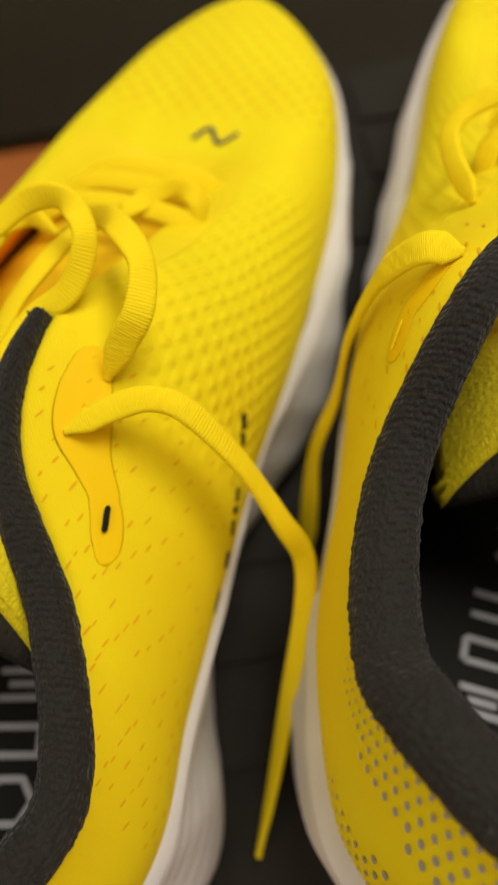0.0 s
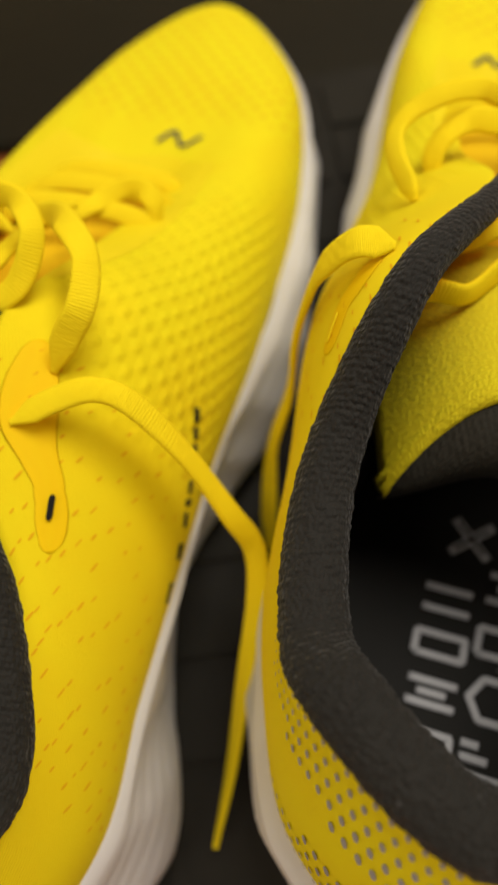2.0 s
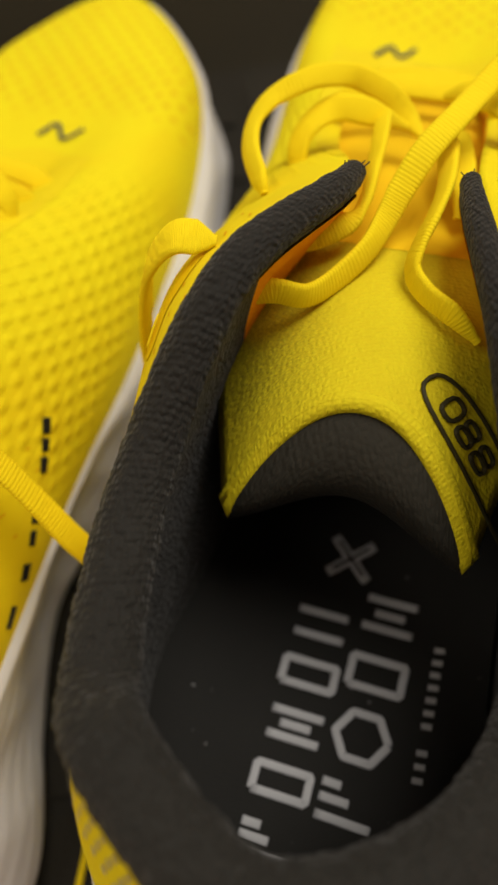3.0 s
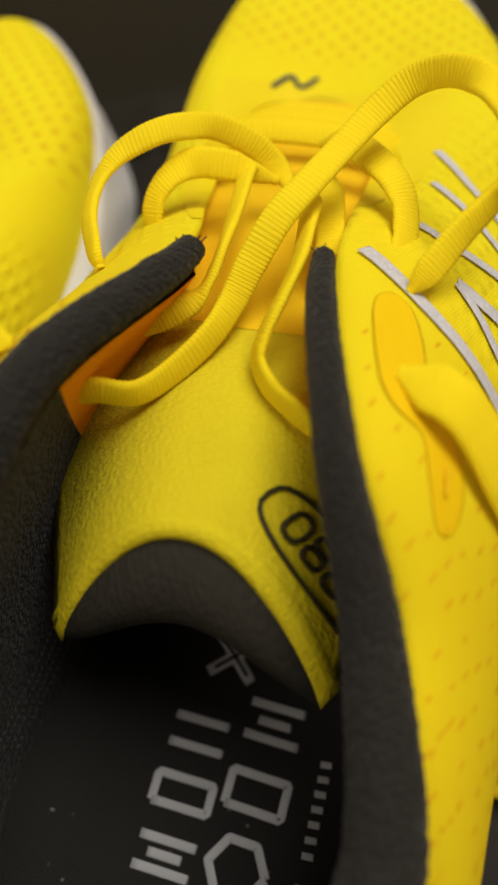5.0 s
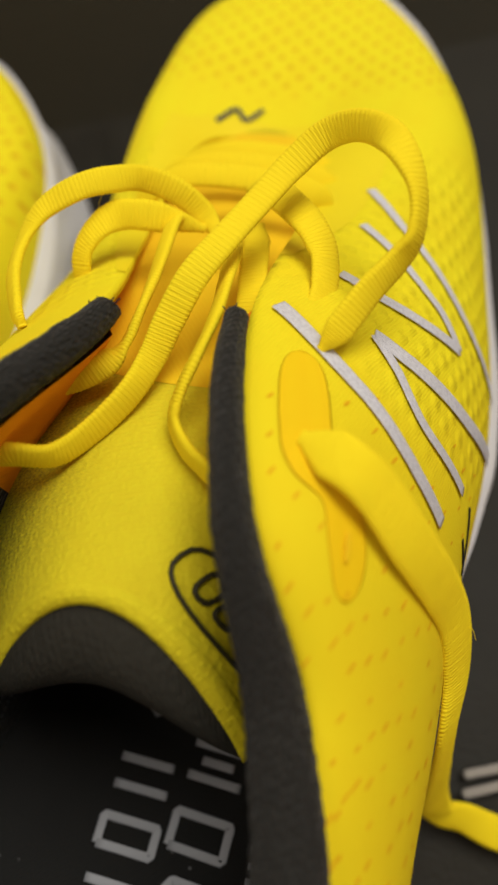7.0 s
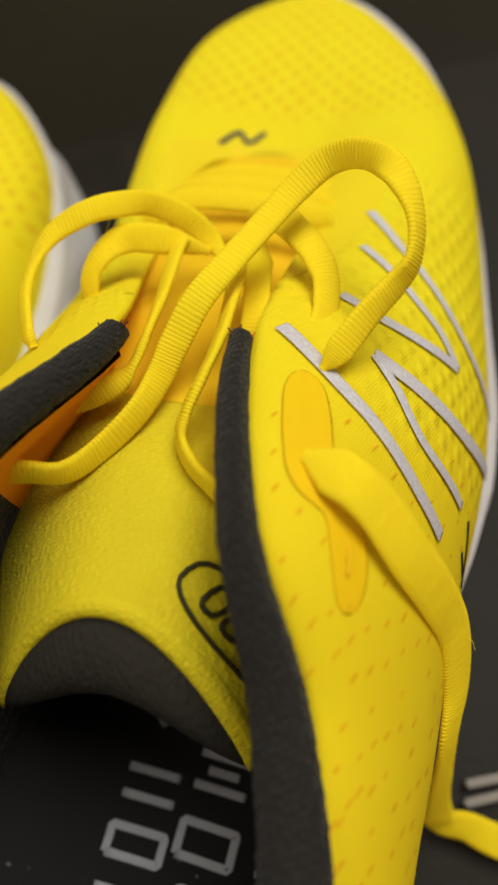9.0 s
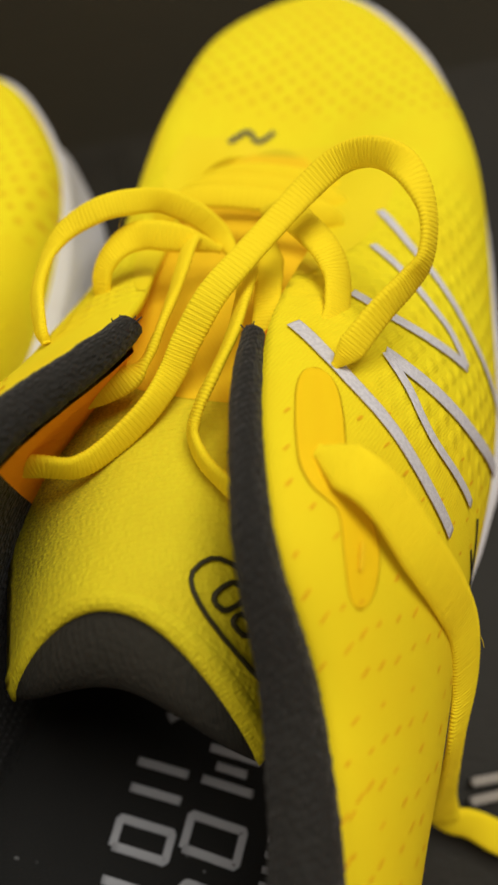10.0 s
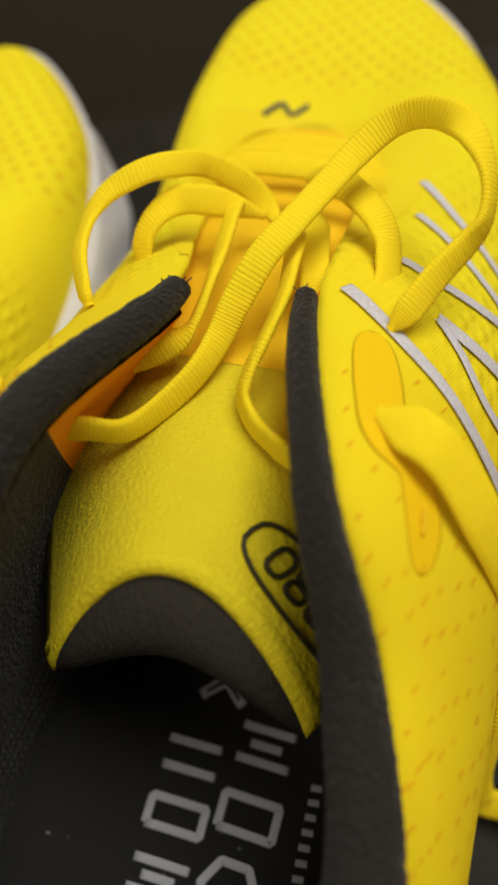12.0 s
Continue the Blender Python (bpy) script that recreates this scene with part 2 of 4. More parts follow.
def ribbon(pts, ups, width=0.0053, thick=0.0017, n=0, rounded=False, woven=0.0, widths=None):
    """A flat lace through pts; ups: the way its broad face looks, at each point or one for all."""
    pts = [Vector(p) for p in pts]
    ups = [Vector(u) for u in ups] if isinstance(ups[0], tuple) else [Vector(ups)] * len(pts)
    m = len(pts) - 1
    n = n or m * 9
    length = sum((a - b).length for a, b in zip(pts, pts[1:]))

    def path(t):
        return spline(pts, t * m)

    def ring(t):
        d = (spline(pts, min(1, t + 0.01) * m) - spline(pts, max(0, t - 0.01) * m)).normalized()
        u = spline(ups, t * m)
        u = (u - d * u.dot(d)).normalized()
        s = d.cross(u)
        broad = (spline(widths, t * (len(widths) - 1)) if widths else width) * (max(0.02, 1 - abs(2 * t - 1) ** 7) ** 0.5 if rounded else 1)
        high = thick
        if woven:
            pinch = min(1.0, max(0.24, (min(t, 1 - t) * length - 0.0006) / 0.0092 + 0.2) ** 0.8)
            wave = math.sin(2 * math.pi * woven * t + 1.6 * noise.noise(vec(t * length * 500, 0, 0)))
            broad *= pinch * (1 + 0.020 * wave + 0.06 * noise.noise(vec(t * 9, 1, pts[0].x * 90)))
            high *= 1 + 0.060 * wave + 0.14 * noise.noise(vec(t * 13, 5, pts[0].y * 90))
        out = []
        for k in range(12):
            a = 2 * math.pi * k / 12
            ca, sa = math.cos(a), math.sin(a)
            knot = 1 + 0.08 * noise.noise(vec(t * length * 1500, k * 1.7, pts[0].z * 50)) if woven else 1.0
            out.append(s * (math.copysign(abs(ca) ** 0.6, ca) * broad / 2) + u * (math.copysign(abs(sa) ** 0.75, sa) * high / 2 * knot))
        return out

    return sweep(path, n, ring)


# ---- the shoe's form, drawn for the right foot: y from heel to toe, x to the outer side ----
SOLE = [vec(*p) for p in ((-0.002, 0.322), (0.031, 0.294), (0.0495, 0.248), (0.066, 0.192), (0.066, 0.152), (0.056, 0.113), (0.053, 0.080), (0.050, 0.045),
                          (0.033, 0.012), (0, -0.006), (-0.034, 0.012), (-0.0475, 0.052), (-0.042, 0.087), (-0.0385, 0.120), (-0.044, 0.150), (-0.056, 0.192),
                          (-0.0495, 0.245), (-0.034, 0.293))]
RIM = [vec(*p) for p in ((-0.007, 0.234, 0.0510), (0.007, 0.2308, 0.0530), (0.015, 0.2135, 0.0640), (0.0163, 0.1858, 0.079), (0.0150, 0.1480, 0.1000), (0.0226, 0.1138, 0.1090),
                         (0.0335, 0.0895, 0.0955), (0.0395, 0.060, 0.090), (0.027, 0.034, 0.100), (0.000, 0.0215, 0.104), (-0.0265, 0.0365, 0.1045), (-0.0352, 0.053, 0.0965),
                         (-0.0364, 0.0830, 0.0968), (-0.0262, 0.1140, 0.1115), (-0.0105, 0.1465, 0.1012), (-0.0165, 0.1780, 0.0770), (-0.0195, 0.2110, 0.0625), (-0.0169, 0.2287, 0.0550))]
INSET = [0.004, 0.005, 0.004, 0.006, 0.0045, 0.0005, 0.0015, 0.002, 0.006, 0.007, 0.0078, 0.0070, 0.0002, -0.0055, 0.0, 0.010, 0.006, 0.005]
EDGE_Z = [0.036, 0.035, 0.033, 0.034, 0.038, 0.042, 0.045, 0.048, 0.052, 0.054, 0.052, 0.048, 0.045, 0.042, 0.038, 0.034, 0.033, 0.035]
LIFT = [0.80, 0.80, 0.75, 0.55, 0.50, 0.52, 0.5, 0.45, 0.4, 0.4, 0.4, 0.45, 0.5, 0.60, 0.62, 0.62, 0.75, 0.80]
BULGE = [0.003, 0.003, 0.003, 0.0035, 0.0050, 0.0068, 0.010, 0.007, 0.002, 0.002, 0.002, 0.002, 0.004, 0.006, 0.005, 0.003, 0.002, 0.003]
REACH = [0.66, 0.66, 0.64, 0.50, 0.44, 0.42, 0.4, 0.4, 0.3, 0.3, 0.3, 0.4, 0.5, 0.42, 0.40, 0.50, 0.62, 0.66]
DROP = [-0.002, -0.002, -0.001, 0.000, 0.000, 0.000, 0.0, -0.01, -0.012, -0.012, -0.012, -0.01, -0.004, -0.003, -0.004, -0.003, -0.002, -0.002]
ROUND = len(SOLE)


BEND = [0.0]
PAD = [0.86]


def key(values, s):
    return spline(values, s, True)


def bent(p):
    """The forefoot's slight turn to one side."""
    p = p.copy()
    p.x += BEND[0] * max(0.0, (p.y - 0.15) / 0.1) ** 1.4
    return p


def inward(p):
    """The level direction from a place on the outline to the shoe's middle line."""
    c = vec(0.0, min(max(p[1], 0.045), 0.262))
    d = c - vec(p[0], p[1])
    return vec(d.x, d.y, 0).normalized()


def sole_at(s, inset, z):
    p = key(SOLE, s)
    return bent(vec(p.x, p.y, z) + inward(p) * inset)


def upper_at(s, v):
    f = sole_at(s, key(INSET, s), key(EDGE_Z, s))
    c = bent(key(RIM, s))
    d = vec(f.x - c.x, f.y - c.y, 0)
    e = d.normalized()
    h = c.z - f.z
    p1 = f + e * key(BULGE, s) + vec(0, 0, key(LIFT, s) * h)
    p2 = c + d * key(REACH, s) + vec(0, 0, key(DROP, s))
    w = 1 - v
    return f * w ** 3 + p1 * (3 * w * w * v) + p2 * (3 * w * v * v) + c * v ** 3


GRID = [(s / 4, v / 20) for s in range(ROUND * 4) for v in range(21)]
GRID_AT = [upper_at(*q) for q in GRID]


def reshape(rim, sole, bend):
    """Give the next shoe its own collar line and bend: worn-in shoes differ."""
    for k, p in rim.items():
        RIM[k] = vec(*p)
    for k, p in sole.items():
        SOLE[k] = vec(*p)
    BEND[0] = bend
    GRID_AT[:] = [upper_at(*q) for q in GRID]


def snap(p, lift=0.0004):
    """The place on the upper nearest to p, and its normal."""
    p = Vector(p)
    s, v = GRID[min(range(len(GRID)), key=lambda i: (GRID_AT[i] - p).length_squared)]
    ds, dv = 0.125, 0.025
    for _ in range(7):
        s, v = min(((s + a * ds, min(1, max(0, v + b * dv))) for a in (-1, 0, 1) for b in (-1, 0, 1)), key=lambda q: (upper_at(*q) - p).length_squared)
        ds, dv = ds / 2, dv / 2
    a = upper_at(s + 0.02, v) - upper_at(s - 0.02, v)
    b = upper_at(s, min(1, v + 0.01)) - upper_at(s, max(0, v - 0.01))
    n = b.cross(a).normalized()
    q = upper_at(s, v)
    if n.dot(vec(q.x, q.y - min(max(q.y, 0.05), 0.25), q.z - 0.04)) < 0:
        n = -n
    return q + n * lift, n


def roll_half(s):
    """Half the breadth of the padded collar lip."""
    return PAD[0] * spline([0.0026, 0.0034, 0.0052, 0.0066, 0.0072, 0.0072, 0.0072, 0.0070, 0.0062, 0.0048, 0.0030], min(10, max(0, s - 4)))


def collar_inward(s):
    d = key(RIM, s + 0.05) - key(RIM, s - 0.05)
    n = vec(-d.y, d.x, 0).normalized()
    return n if n.dot(inward(key(RIM, s))) > 0 else -n


def insole_z(x, y):
    return 0.0338 + 0.009 * max(0, (0.075 - y) / 0.075) ** 1.2 + 4.0 * x * x + (0.0 if y < 0.16 else -0.1 * (y - 0.16))


class Shoe:
    """One shoe: an Empty at its heel, with every part a mesh under it. mirrored: the left foot."""

    def __init__(self, where, mirrored, label):
        self.root = tagged(new("running_shoe"), label, "shoe", "pair of running shoes")
        self.root.empty_display_size = 0.02
        self.root.matrix_world = where
        self.mirrored = mirrored

    def add(self, name, bm, mat, label="", parent=None, flip=True, smooth=True):
        if self.mirrored and flip:
            bmesh.ops.scale(bm, vec=(-1, 1, 1), verts=bm.verts)
            bmesh.ops.reverse_faces(bm, faces=bm.faces)
        return part(name, bm, mat, parent or self.root, label, smooth)

    def body(self):
        up = self.add("upper", sheet(lambda u, v: upper_at(u * ROUND, v), 216, 42, True), KNIT, "bright yellow knitted mesh upper")
        solid = up.modifiers.new("thickness", "SOLIDIFY")
        solid.thickness, solid.offset = 0.0018, -1

        def side(u, v):
            s = u * ROUND
            top = key(EDGE_Z, s) + 0.005
            inset = key(INSET, s)
            z = v * top
            flare = 0.004 * (1 - min(1, v / 0.2)) ** 2 + (inset - 0.0026) * max(0, (v - 0.35) / 0.65) ** 1.6 + 0.0014 * math.sin(6 * v) * math.sin(s * 2.1) + 0.0012 * math.sin(math.pi * v) * abs(math.sin(s * 5.0 + 3.4 * v + math.sin(s * 1.3)))
            if v > 0.97:
                flare = min(inset + 0.004, 0.0095)
            return sole_at(s, flare, z)
        mid = self.add("midsole", sheet(side, 288, 18, True), FOAM, "white sculpted foam midsole")
        self.add("outsole", sheet(lambda u, v: sole_at(u * ROUND, 0.003 + v * 0.04, 0.0015), 72, 2, True), RUBBER, "grey rubber outsole", mid)
        self.insole_part = self.add("insole", sheet(lambda u, v: (lambda y: (lambda w: vec((u * 2 - 1) * w, y, insole_z((u * 2 - 1) * w, y)))(0.036 * min(1, math.sqrt(max(0.0, (y - 0.006) / 0.03))) + 0.003 * min(1, y / 0.2)))(0.008 + v * 0.22), 24, 60),
                 INSOLE, "black cloth insole with pale print")

        def lip(t):
            s = 4 + t * 10
            return key(RIM, s) + collar_inward(s) * roll_half(s) * 0.9 + vec(0, 0, 0.0006)

        self.lip = lip

        def lip_ring(t):
            s = 4 + t * 10
            i, r = collar_inward(s), roll_half(s)
            end = min(1, 0.85 + 6 * min(t, 1 - t))
            out = []
            for k in range(32):
                a = 2 * math.pi * k / 32
                rough = 1 + 0.06 * noise.noise(vec(s * 14, math.cos(a) * 2.2, math.sin(a) * 2.2)) + 0.008 * math.sin(s * 105 + 5 * noise.noise(vec(s * 9, a * 2.5, 1))) + 0.022 * noise.noise(vec(s * 45, math.cos(a) * 7, math.sin(a) * 7))
                out.append(i * (math.cos(a) * r * end * rough) + vec(0, 0, math.sin(a) * (0.0026 + r * 0.3) * end * rough))
            return out
        self.add("collar", sweep(lip, 900, lip_ring), BLACK, "black padded knit collar lip")

        def inner(u, v):
            s = u * ROUND
            c = key(RIM, s)
            r = roll_half(s) if 4 <= s <= 14 else 0.0
            top = c + collar_inward(s) * r * 1.6 + vec(0, 0, -0.003 if r else -0.001)
            p = key(SOLE, s)
            bottom = vec(p.x, p.y, 0) + inward(p) * 0.014
            bottom.z = 0.036 + 0.006 * max(0, (0.075 - bottom.y) / 0.075)
            q = top.lerp(bottom, v)
            return q - inward(p) * (0.004 * math.sin(math.pi * v))
        bm = bmesh.new()
        for row in range(4):
            for k in range(34):
                q, w = 11.35 + k * 0.042 + row * 0.004, 0.70 + 0.05 * row
                p, e = Vector(inner(q / ROUND, w)), Vector(inner((q + 0.020) / ROUND, w))
                up = (Vector(inner(q / ROUND, w - 0.03)) - p).normalized() * 0.00011
                out = inward(p) * 0.00035
                bm.faces.new([bm.verts.new(c + out) for c in (p - up, e - up, e + up, p + up)])
        tagged(self.add("stitching", bm, GREYPRINT, "rows of pale stitches in the lining"), kind="stuff")
        self.add("lining", sheet(lambda u, v: inner((4.7 + u * 8.4) / ROUND, v), 90, 8), BLACK, "black inner lining")
        self.add("throat_lining", sheet(lambda u, v: inner(((13.1 + u * 9.6) % ROUND) / ROUND, v * 0.55), 72, 8), ORANGE, "orange inner lining")
        self.tongue()

    def tongue(self):
        half = [vec(x, 0, 0) for x in (0.021, 0.025, 0.0290, 0.0325, 0.0300, 0.0237)]
        line = [vec(0, y, z) for y, z in ((0.238, 0.0508), (0.208, 0.0618), (0.177, 0.0755), (0.147, 0.0865), (0.120, 0.0945), (0.1005, 0.0992))]

        def top(u, v, under=0.0):
            a = u * 2 - 1
            w = spline(half, v * 5).x
            c = spline(line, v * 5)
            sag = (0.003 + 0.0210 * v ** 2.0) * abs(a) ** 2.2
            return vec(0.0015 * v + a * w, c.y - 0.016 * v * v * v * a * a - 0.001 * v ** 3 * a, c.z - sag - under)
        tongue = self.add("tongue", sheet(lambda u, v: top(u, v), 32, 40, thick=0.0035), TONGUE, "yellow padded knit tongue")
        self.tongue_part = tongue
        self.add("tongue_panel", sheet(lambda u, v: top(0.04 + u * 0.92, 0.02 + v * (0.63 - 0.09 * (2 * u - 1) ** 2)) + vec(0, 0, 0.00015), 32, 40), AMBER, "smooth amber tongue panel", tongue)

        def height(x, y):
            v = 0.7
            for _ in range(14):
                a = (x - 0.0015 * v) / spline(half, v * 5).x
                goal = y + 0.016 * v ** 3 * a * a + 0.001 * v ** 3 * a
                lo, hi = 0.0, 1.0
                for _ in range(18):
                    mid = (lo + hi) / 2
                    if spline(line, mid * 5).y > goal:
                        lo = mid
                    else:
                        hi = mid
                v = 0.5 * v + 0.5 * lo
            return top((x - 0.0015 * v) / spline(half, v * 5).x / 2 + 0.5, v).z
        self.tongue_height = height
        rim = self.add("rim", sweep(lambda t: top(t, 1.0) + vec(0, 0.0004, -0.00185), 60,
                                    lambda t: [vec(math.sin(3.1 * (t - 0.5)) * math.cos(a) * 0.0014, math.cos(a) * 0.0020, math.sin(a) * 0.0019) for a in (2 * math.pi * k / 12 for k in range(12))]),
                       TONGUE, "rounded yellow tongue edge", tongue)

        def under(u, v):
            p = top(u, 1.0) + vec(0, -0.0012, -0.0026)
            a = u * 2 - 1
            deep = 1 - abs(a) ** 3
            if v < 0.55:
                q = v / 0.55
                return p + vec(0, -0.0105 * deep * math.sin(q * math.pi / 2), -0.0075 * deep * (1 - math.cos(q * math.pi / 2)) - 0.0020 * q)
            q = (v - 0.55) / 0.45
            return p + vec(-a * 0.004 * q, -0.0105 * deep + 0.018 * q * q * (0.4 + 0.6 * deep), -0.0020 - 0.0075 * deep - 0.026 * q * deep)
        self.add("tongue_lining", sheet(under, 40, 28), LININGKNIT, "black tongue lining", tongue)
        return rim

    def strip(self, name, pts, width, mat, label="", parent=None, thick=0.00020, lift=0.00018, n=0, rounded=False, widths=None):
        """A film strip that lies on the upper along pts."""
        pts = [Vector(p) for p in pts]
        steps = max(len(pts), int(sum((a - b).length for a, b in zip(pts, pts[1:])) / 0.0016))
        got = [snap(spline(pts, k * (len(pts) - 1) / steps), lift) for k in range(steps + 1)]
        return self.add(name, ribbon([g[0] for g in got], [tuple(g[1]) for g in got], width, thick, n or steps * 3, rounded, widths=widths), mat, label, parent)

    def dots(self, s0, s1):
        """Rows of small grey reflective dots round the heel, smaller to the front and the top."""
        bm = bmesh.new()
        rows, cols = 13, 22
        for i in range(cols):
            for j in range(rows):
                a, b = (i + 0.5 * (j % 2)) / cols, j / (rows - 1)
                gap = abs(b - 0.55) - 0.05 - 0.34 * max(0, a - 0.15)
                size = min(1.0, 1.25 - a) * (1 if gap > 0 else 0.0) * (1.1 - 0.45 * abs(2 * b - 1))
                if size < 0.25 or a > 0.97:
                    continue
                s, v = s0 + (s1 - s0) * a, 0.03 + 0.93 * b
                p = upper_at(s, v)
                ds = (upper_at(s + 0.02, v) - p).normalized()
                dv = (upper_at(s, v + 0.01) - p).normalized()
                n = ds.cross(dv).normalized()
                if n.dot(vec(p.x, p.y - 0.06, 0)) < 0:
                    n = -n
                x = (ds * 0.35 + dv).normalized()
                y = n.cross(x)
                ring = [bm.verts.new(p + n * 0.00035 + x * (math.cos(k * math.pi / 5) * 0.00135 * size) + y * (math.sin(k * math.pi / 5) * 0.00065 * size)) for k in range(10)]
                bm.faces.new(ring)
        bmesh.ops.recalc_face_normals(bm, faces=bm.faces)
        return tagged(self.add("dot_print", bm, GREYPRINT, "grey reflective dot print"), kind="stuff")

    def slits(self, s0, s1, v0, v1, cols, rows, lean):
        """Diagonal rows of narrow vent slits in the knit of one side."""
        bm = bmesh.new()
        rng = random.Random(cols)
        for i in range(cols):
            for j in range(rows):
                s = s0 + (s1 - s0) * (i + 0.5 * (j % 2) + rng.uniform(-0.12, 0.12)) / cols
                v = v0 + (v1 - v0) * (j + rng.uniform(-0.1, 0.1)) / (rows - 1)
                if rng.random() < 0.34:
                    continue
                p = upper_at(s, v)
                ds = (upper_at(s + 0.02, v) - p).normalized()
                dv = (upper_at(s, v + 0.01) - p).normalized()
                n = ds.cross(dv).normalized()
                if n.dot(vec(p.x, 0, 0.03)) < 0:
                    n = -n
                along = (ds * 0.8 + dv * 0.6 * lean).normalized()
                across = n.cross(along)
                length, width = rng.uniform(0.0006, 0.0013), rng.uniform(0.00018, 0.00030)
                bm.faces.new([bm.verts.new(p + n * 0.00016 + along * (math.cos(k * math.pi / 4) * length) + across * (math.sin(k * math.pi / 4) * width)) for k in range(8)])
        bmesh.ops.recalc_face_normals(bm, faces=bm.faces)
        return tagged(self.add("vent_pattern", bm, SLIT, "deep amber vent slits in the knit"), kind="stuff")

    def vamp_film(self):
        """The thin film round the lacing, a little deeper yellow."""
        def f(u, v):
            s = 14.45 + u * 7.0
            edge = 0.77 + 0.205 * max(0, math.cos(math.pi * 2 * (u - 0.5))) ** 0.6 - 0.015 * math.sin(u * 17) + 0.18 * abs(2 * u - 1) ** 6
            w = edge + (0.998 - edge) * v
            p = upper_at(s, w)
            a, b = upper_at(s + 0.02, w) - p, upper_at(s, w - 0.01) - p
            n = a.cross(b).normalized()
            n = n if n.z > 0 else -n
            return p + n * 0.00014
        return self.add("vamp_film", sheet(f, 80, 14), FILM, "smooth film round the lace holes")

    def flat(self, name, pts, width, mat, at, label="", parent=None, thick=0.0005, steps=0):
        """A printed line over a surface; at(x, y) gives its height."""
        out = []
        for (x0, y0), (x1, y1) in zip(pts, pts[1:]):
            out += [(x0 + (x1 - x0) * k, y0 + (y1 - y0) * k) for k in (0.04, 0.35, 0.65, 0.96)]
        out[0] = pts[0]
        out.append(pts[-1])
        return self.add(name, ribbon([(x, y, at(x, y) + 0.0003) for x, y in out], (0, 0, 1), width, thick, steps or len(out) * 2), mat, label, parent, flip=False)

    def badge(self, start, way):
        """The long rounded badge on the tongue, with ring shapes in it."""
        def z(x, y):
            return self.tongue_height(x, y) + 0.0002
        ax = vec(*way).normalized()
        ay = vec(-ax.y, ax.x)

        def ring(c, la, lb, n=20):
            pts = []
            for k in range(n + 1):
                t = 2 * math.pi * k / n
                ca, sa = math.cos(t), math.sin(t)
                q = c + ax * (math.copysign(abs(ca) ** 0.7, ca) * la) + ay * (math.copysign(abs(sa) ** 0.7, sa) * lb)
                pts.append((q.x, q.y))
            return pts
        c = vec(*start)
        badge = self.flat("badge", ring(c + ax * 0.0093, 0.0155, 0.0050, 28), 0.0008, BADGE, z, "black outlined oval badge", self.tongue_part)
        for d, la, lb, off in ((0.0, 0.0016, 0.0024, 0.0), (0.0043, 0.0015, 0.0011, 0.0013), (0.0043, 0.0016, 0.0012, -0.0013), (0.0086, 0.0015, 0.0011, 0.0013), (0.0086, 0.0016, 0.0012, -0.0013)):
            self.flat("ring_shape", ring(c + ax * d + ay * off, la, lb, 12), 0.0009, BADGE, z, "", badge.parent)

    def insole_print(self, a0, a1, b0, b1, cross, t0, t1):
        """Two rows of plain pale bars, a cross and a line of small bars, along the insole."""
        six = [(math.cos(k * math.pi / 3), math.sin(k * math.pi / 3)) for k in range(7)]
        pair = [[(-1, -0.62), (1, -0.62)], [(-1, 0.62), (1, 0.62)]]
        three = pair + [[(-0.6, 0.0), (0.6, 0.0)]]
        step = [[(-1, -0.62), (1, -0.62)], [(-1, 0.05), (0.1, 0.05)], [(-1, 0.62), (-0.3, 0.62)]]
        block = [[(-1, -0.62), (1, -0.62), (1, 0.62), (-1, 0.62), (-1, -0.62)]]
        shapes_a = (step, block, three, block, pair)
        shapes_b = (step, [[(x * 1.0, y * 1.05) for x, y in six]], block, three)
        for p0, p1, shapes, ha in ((vec(*a0), vec(*a1), shapes_a, 0.0043), (vec(*b0), vec(*b1), shapes_b, 0.0052)):
            d = (p1 - p0).normalized()
            e = vec(d.y, -d.x)
            for k, shape in enumerate(shapes):
                c = p0.lerp(p1, k / (len(shapes) - 1))
                for line in shape:
                    pts = [c + e * (u * 0.0058) + d * (v * ha) for u, v in line]
                    self.flat("print_shape", [(q.x, q.y) for q in pts], 0.0018, PRINT, insole_z, "", self.insole_part, thick=0.0003)
        d = (vec(*a1) - vec(*a0)).normalized()
        e = vec(d.y, -d.x)
        for u, v in ((0.8, 0.75), (-0.8, 0.75)):
            p, q = vec(*cross) + (e * u + d * v) * 0.0060, vec(*cross) - (e * u + d * v) * 0.0060
            self.flat("print_cross", [(p.x, p.y), (q.x, q.y)], 0.0024, PRINT, insole_z, "", self.insole_part)
            self.flat("print_cross", [(p.x * 0.88 + q.x * 0.12, p.y * 0.88 + q.y * 0.12), (p.x * 0.12 + q.x * 0.88, p.y * 0.12 + q.y * 0.88)], 0.0008, INSOLE, lambda x, y: insole_z(x, y) + 0.0003, "", self.insole_part)
        p0, p1 = vec(*t0), vec(*t1)
        d = (p1 - p0).normalized()
        for k in range(11):
            if k == 3:
                continue
            c = p0.lerp(p1, k / 10)
            self.flat("print_bar", [(c.x - 0.0011, c.y), (c.x + 0.0011, c.y + 0.0001)], 0.0013, GREYPRINT, insole_z, "", self.insole_part)

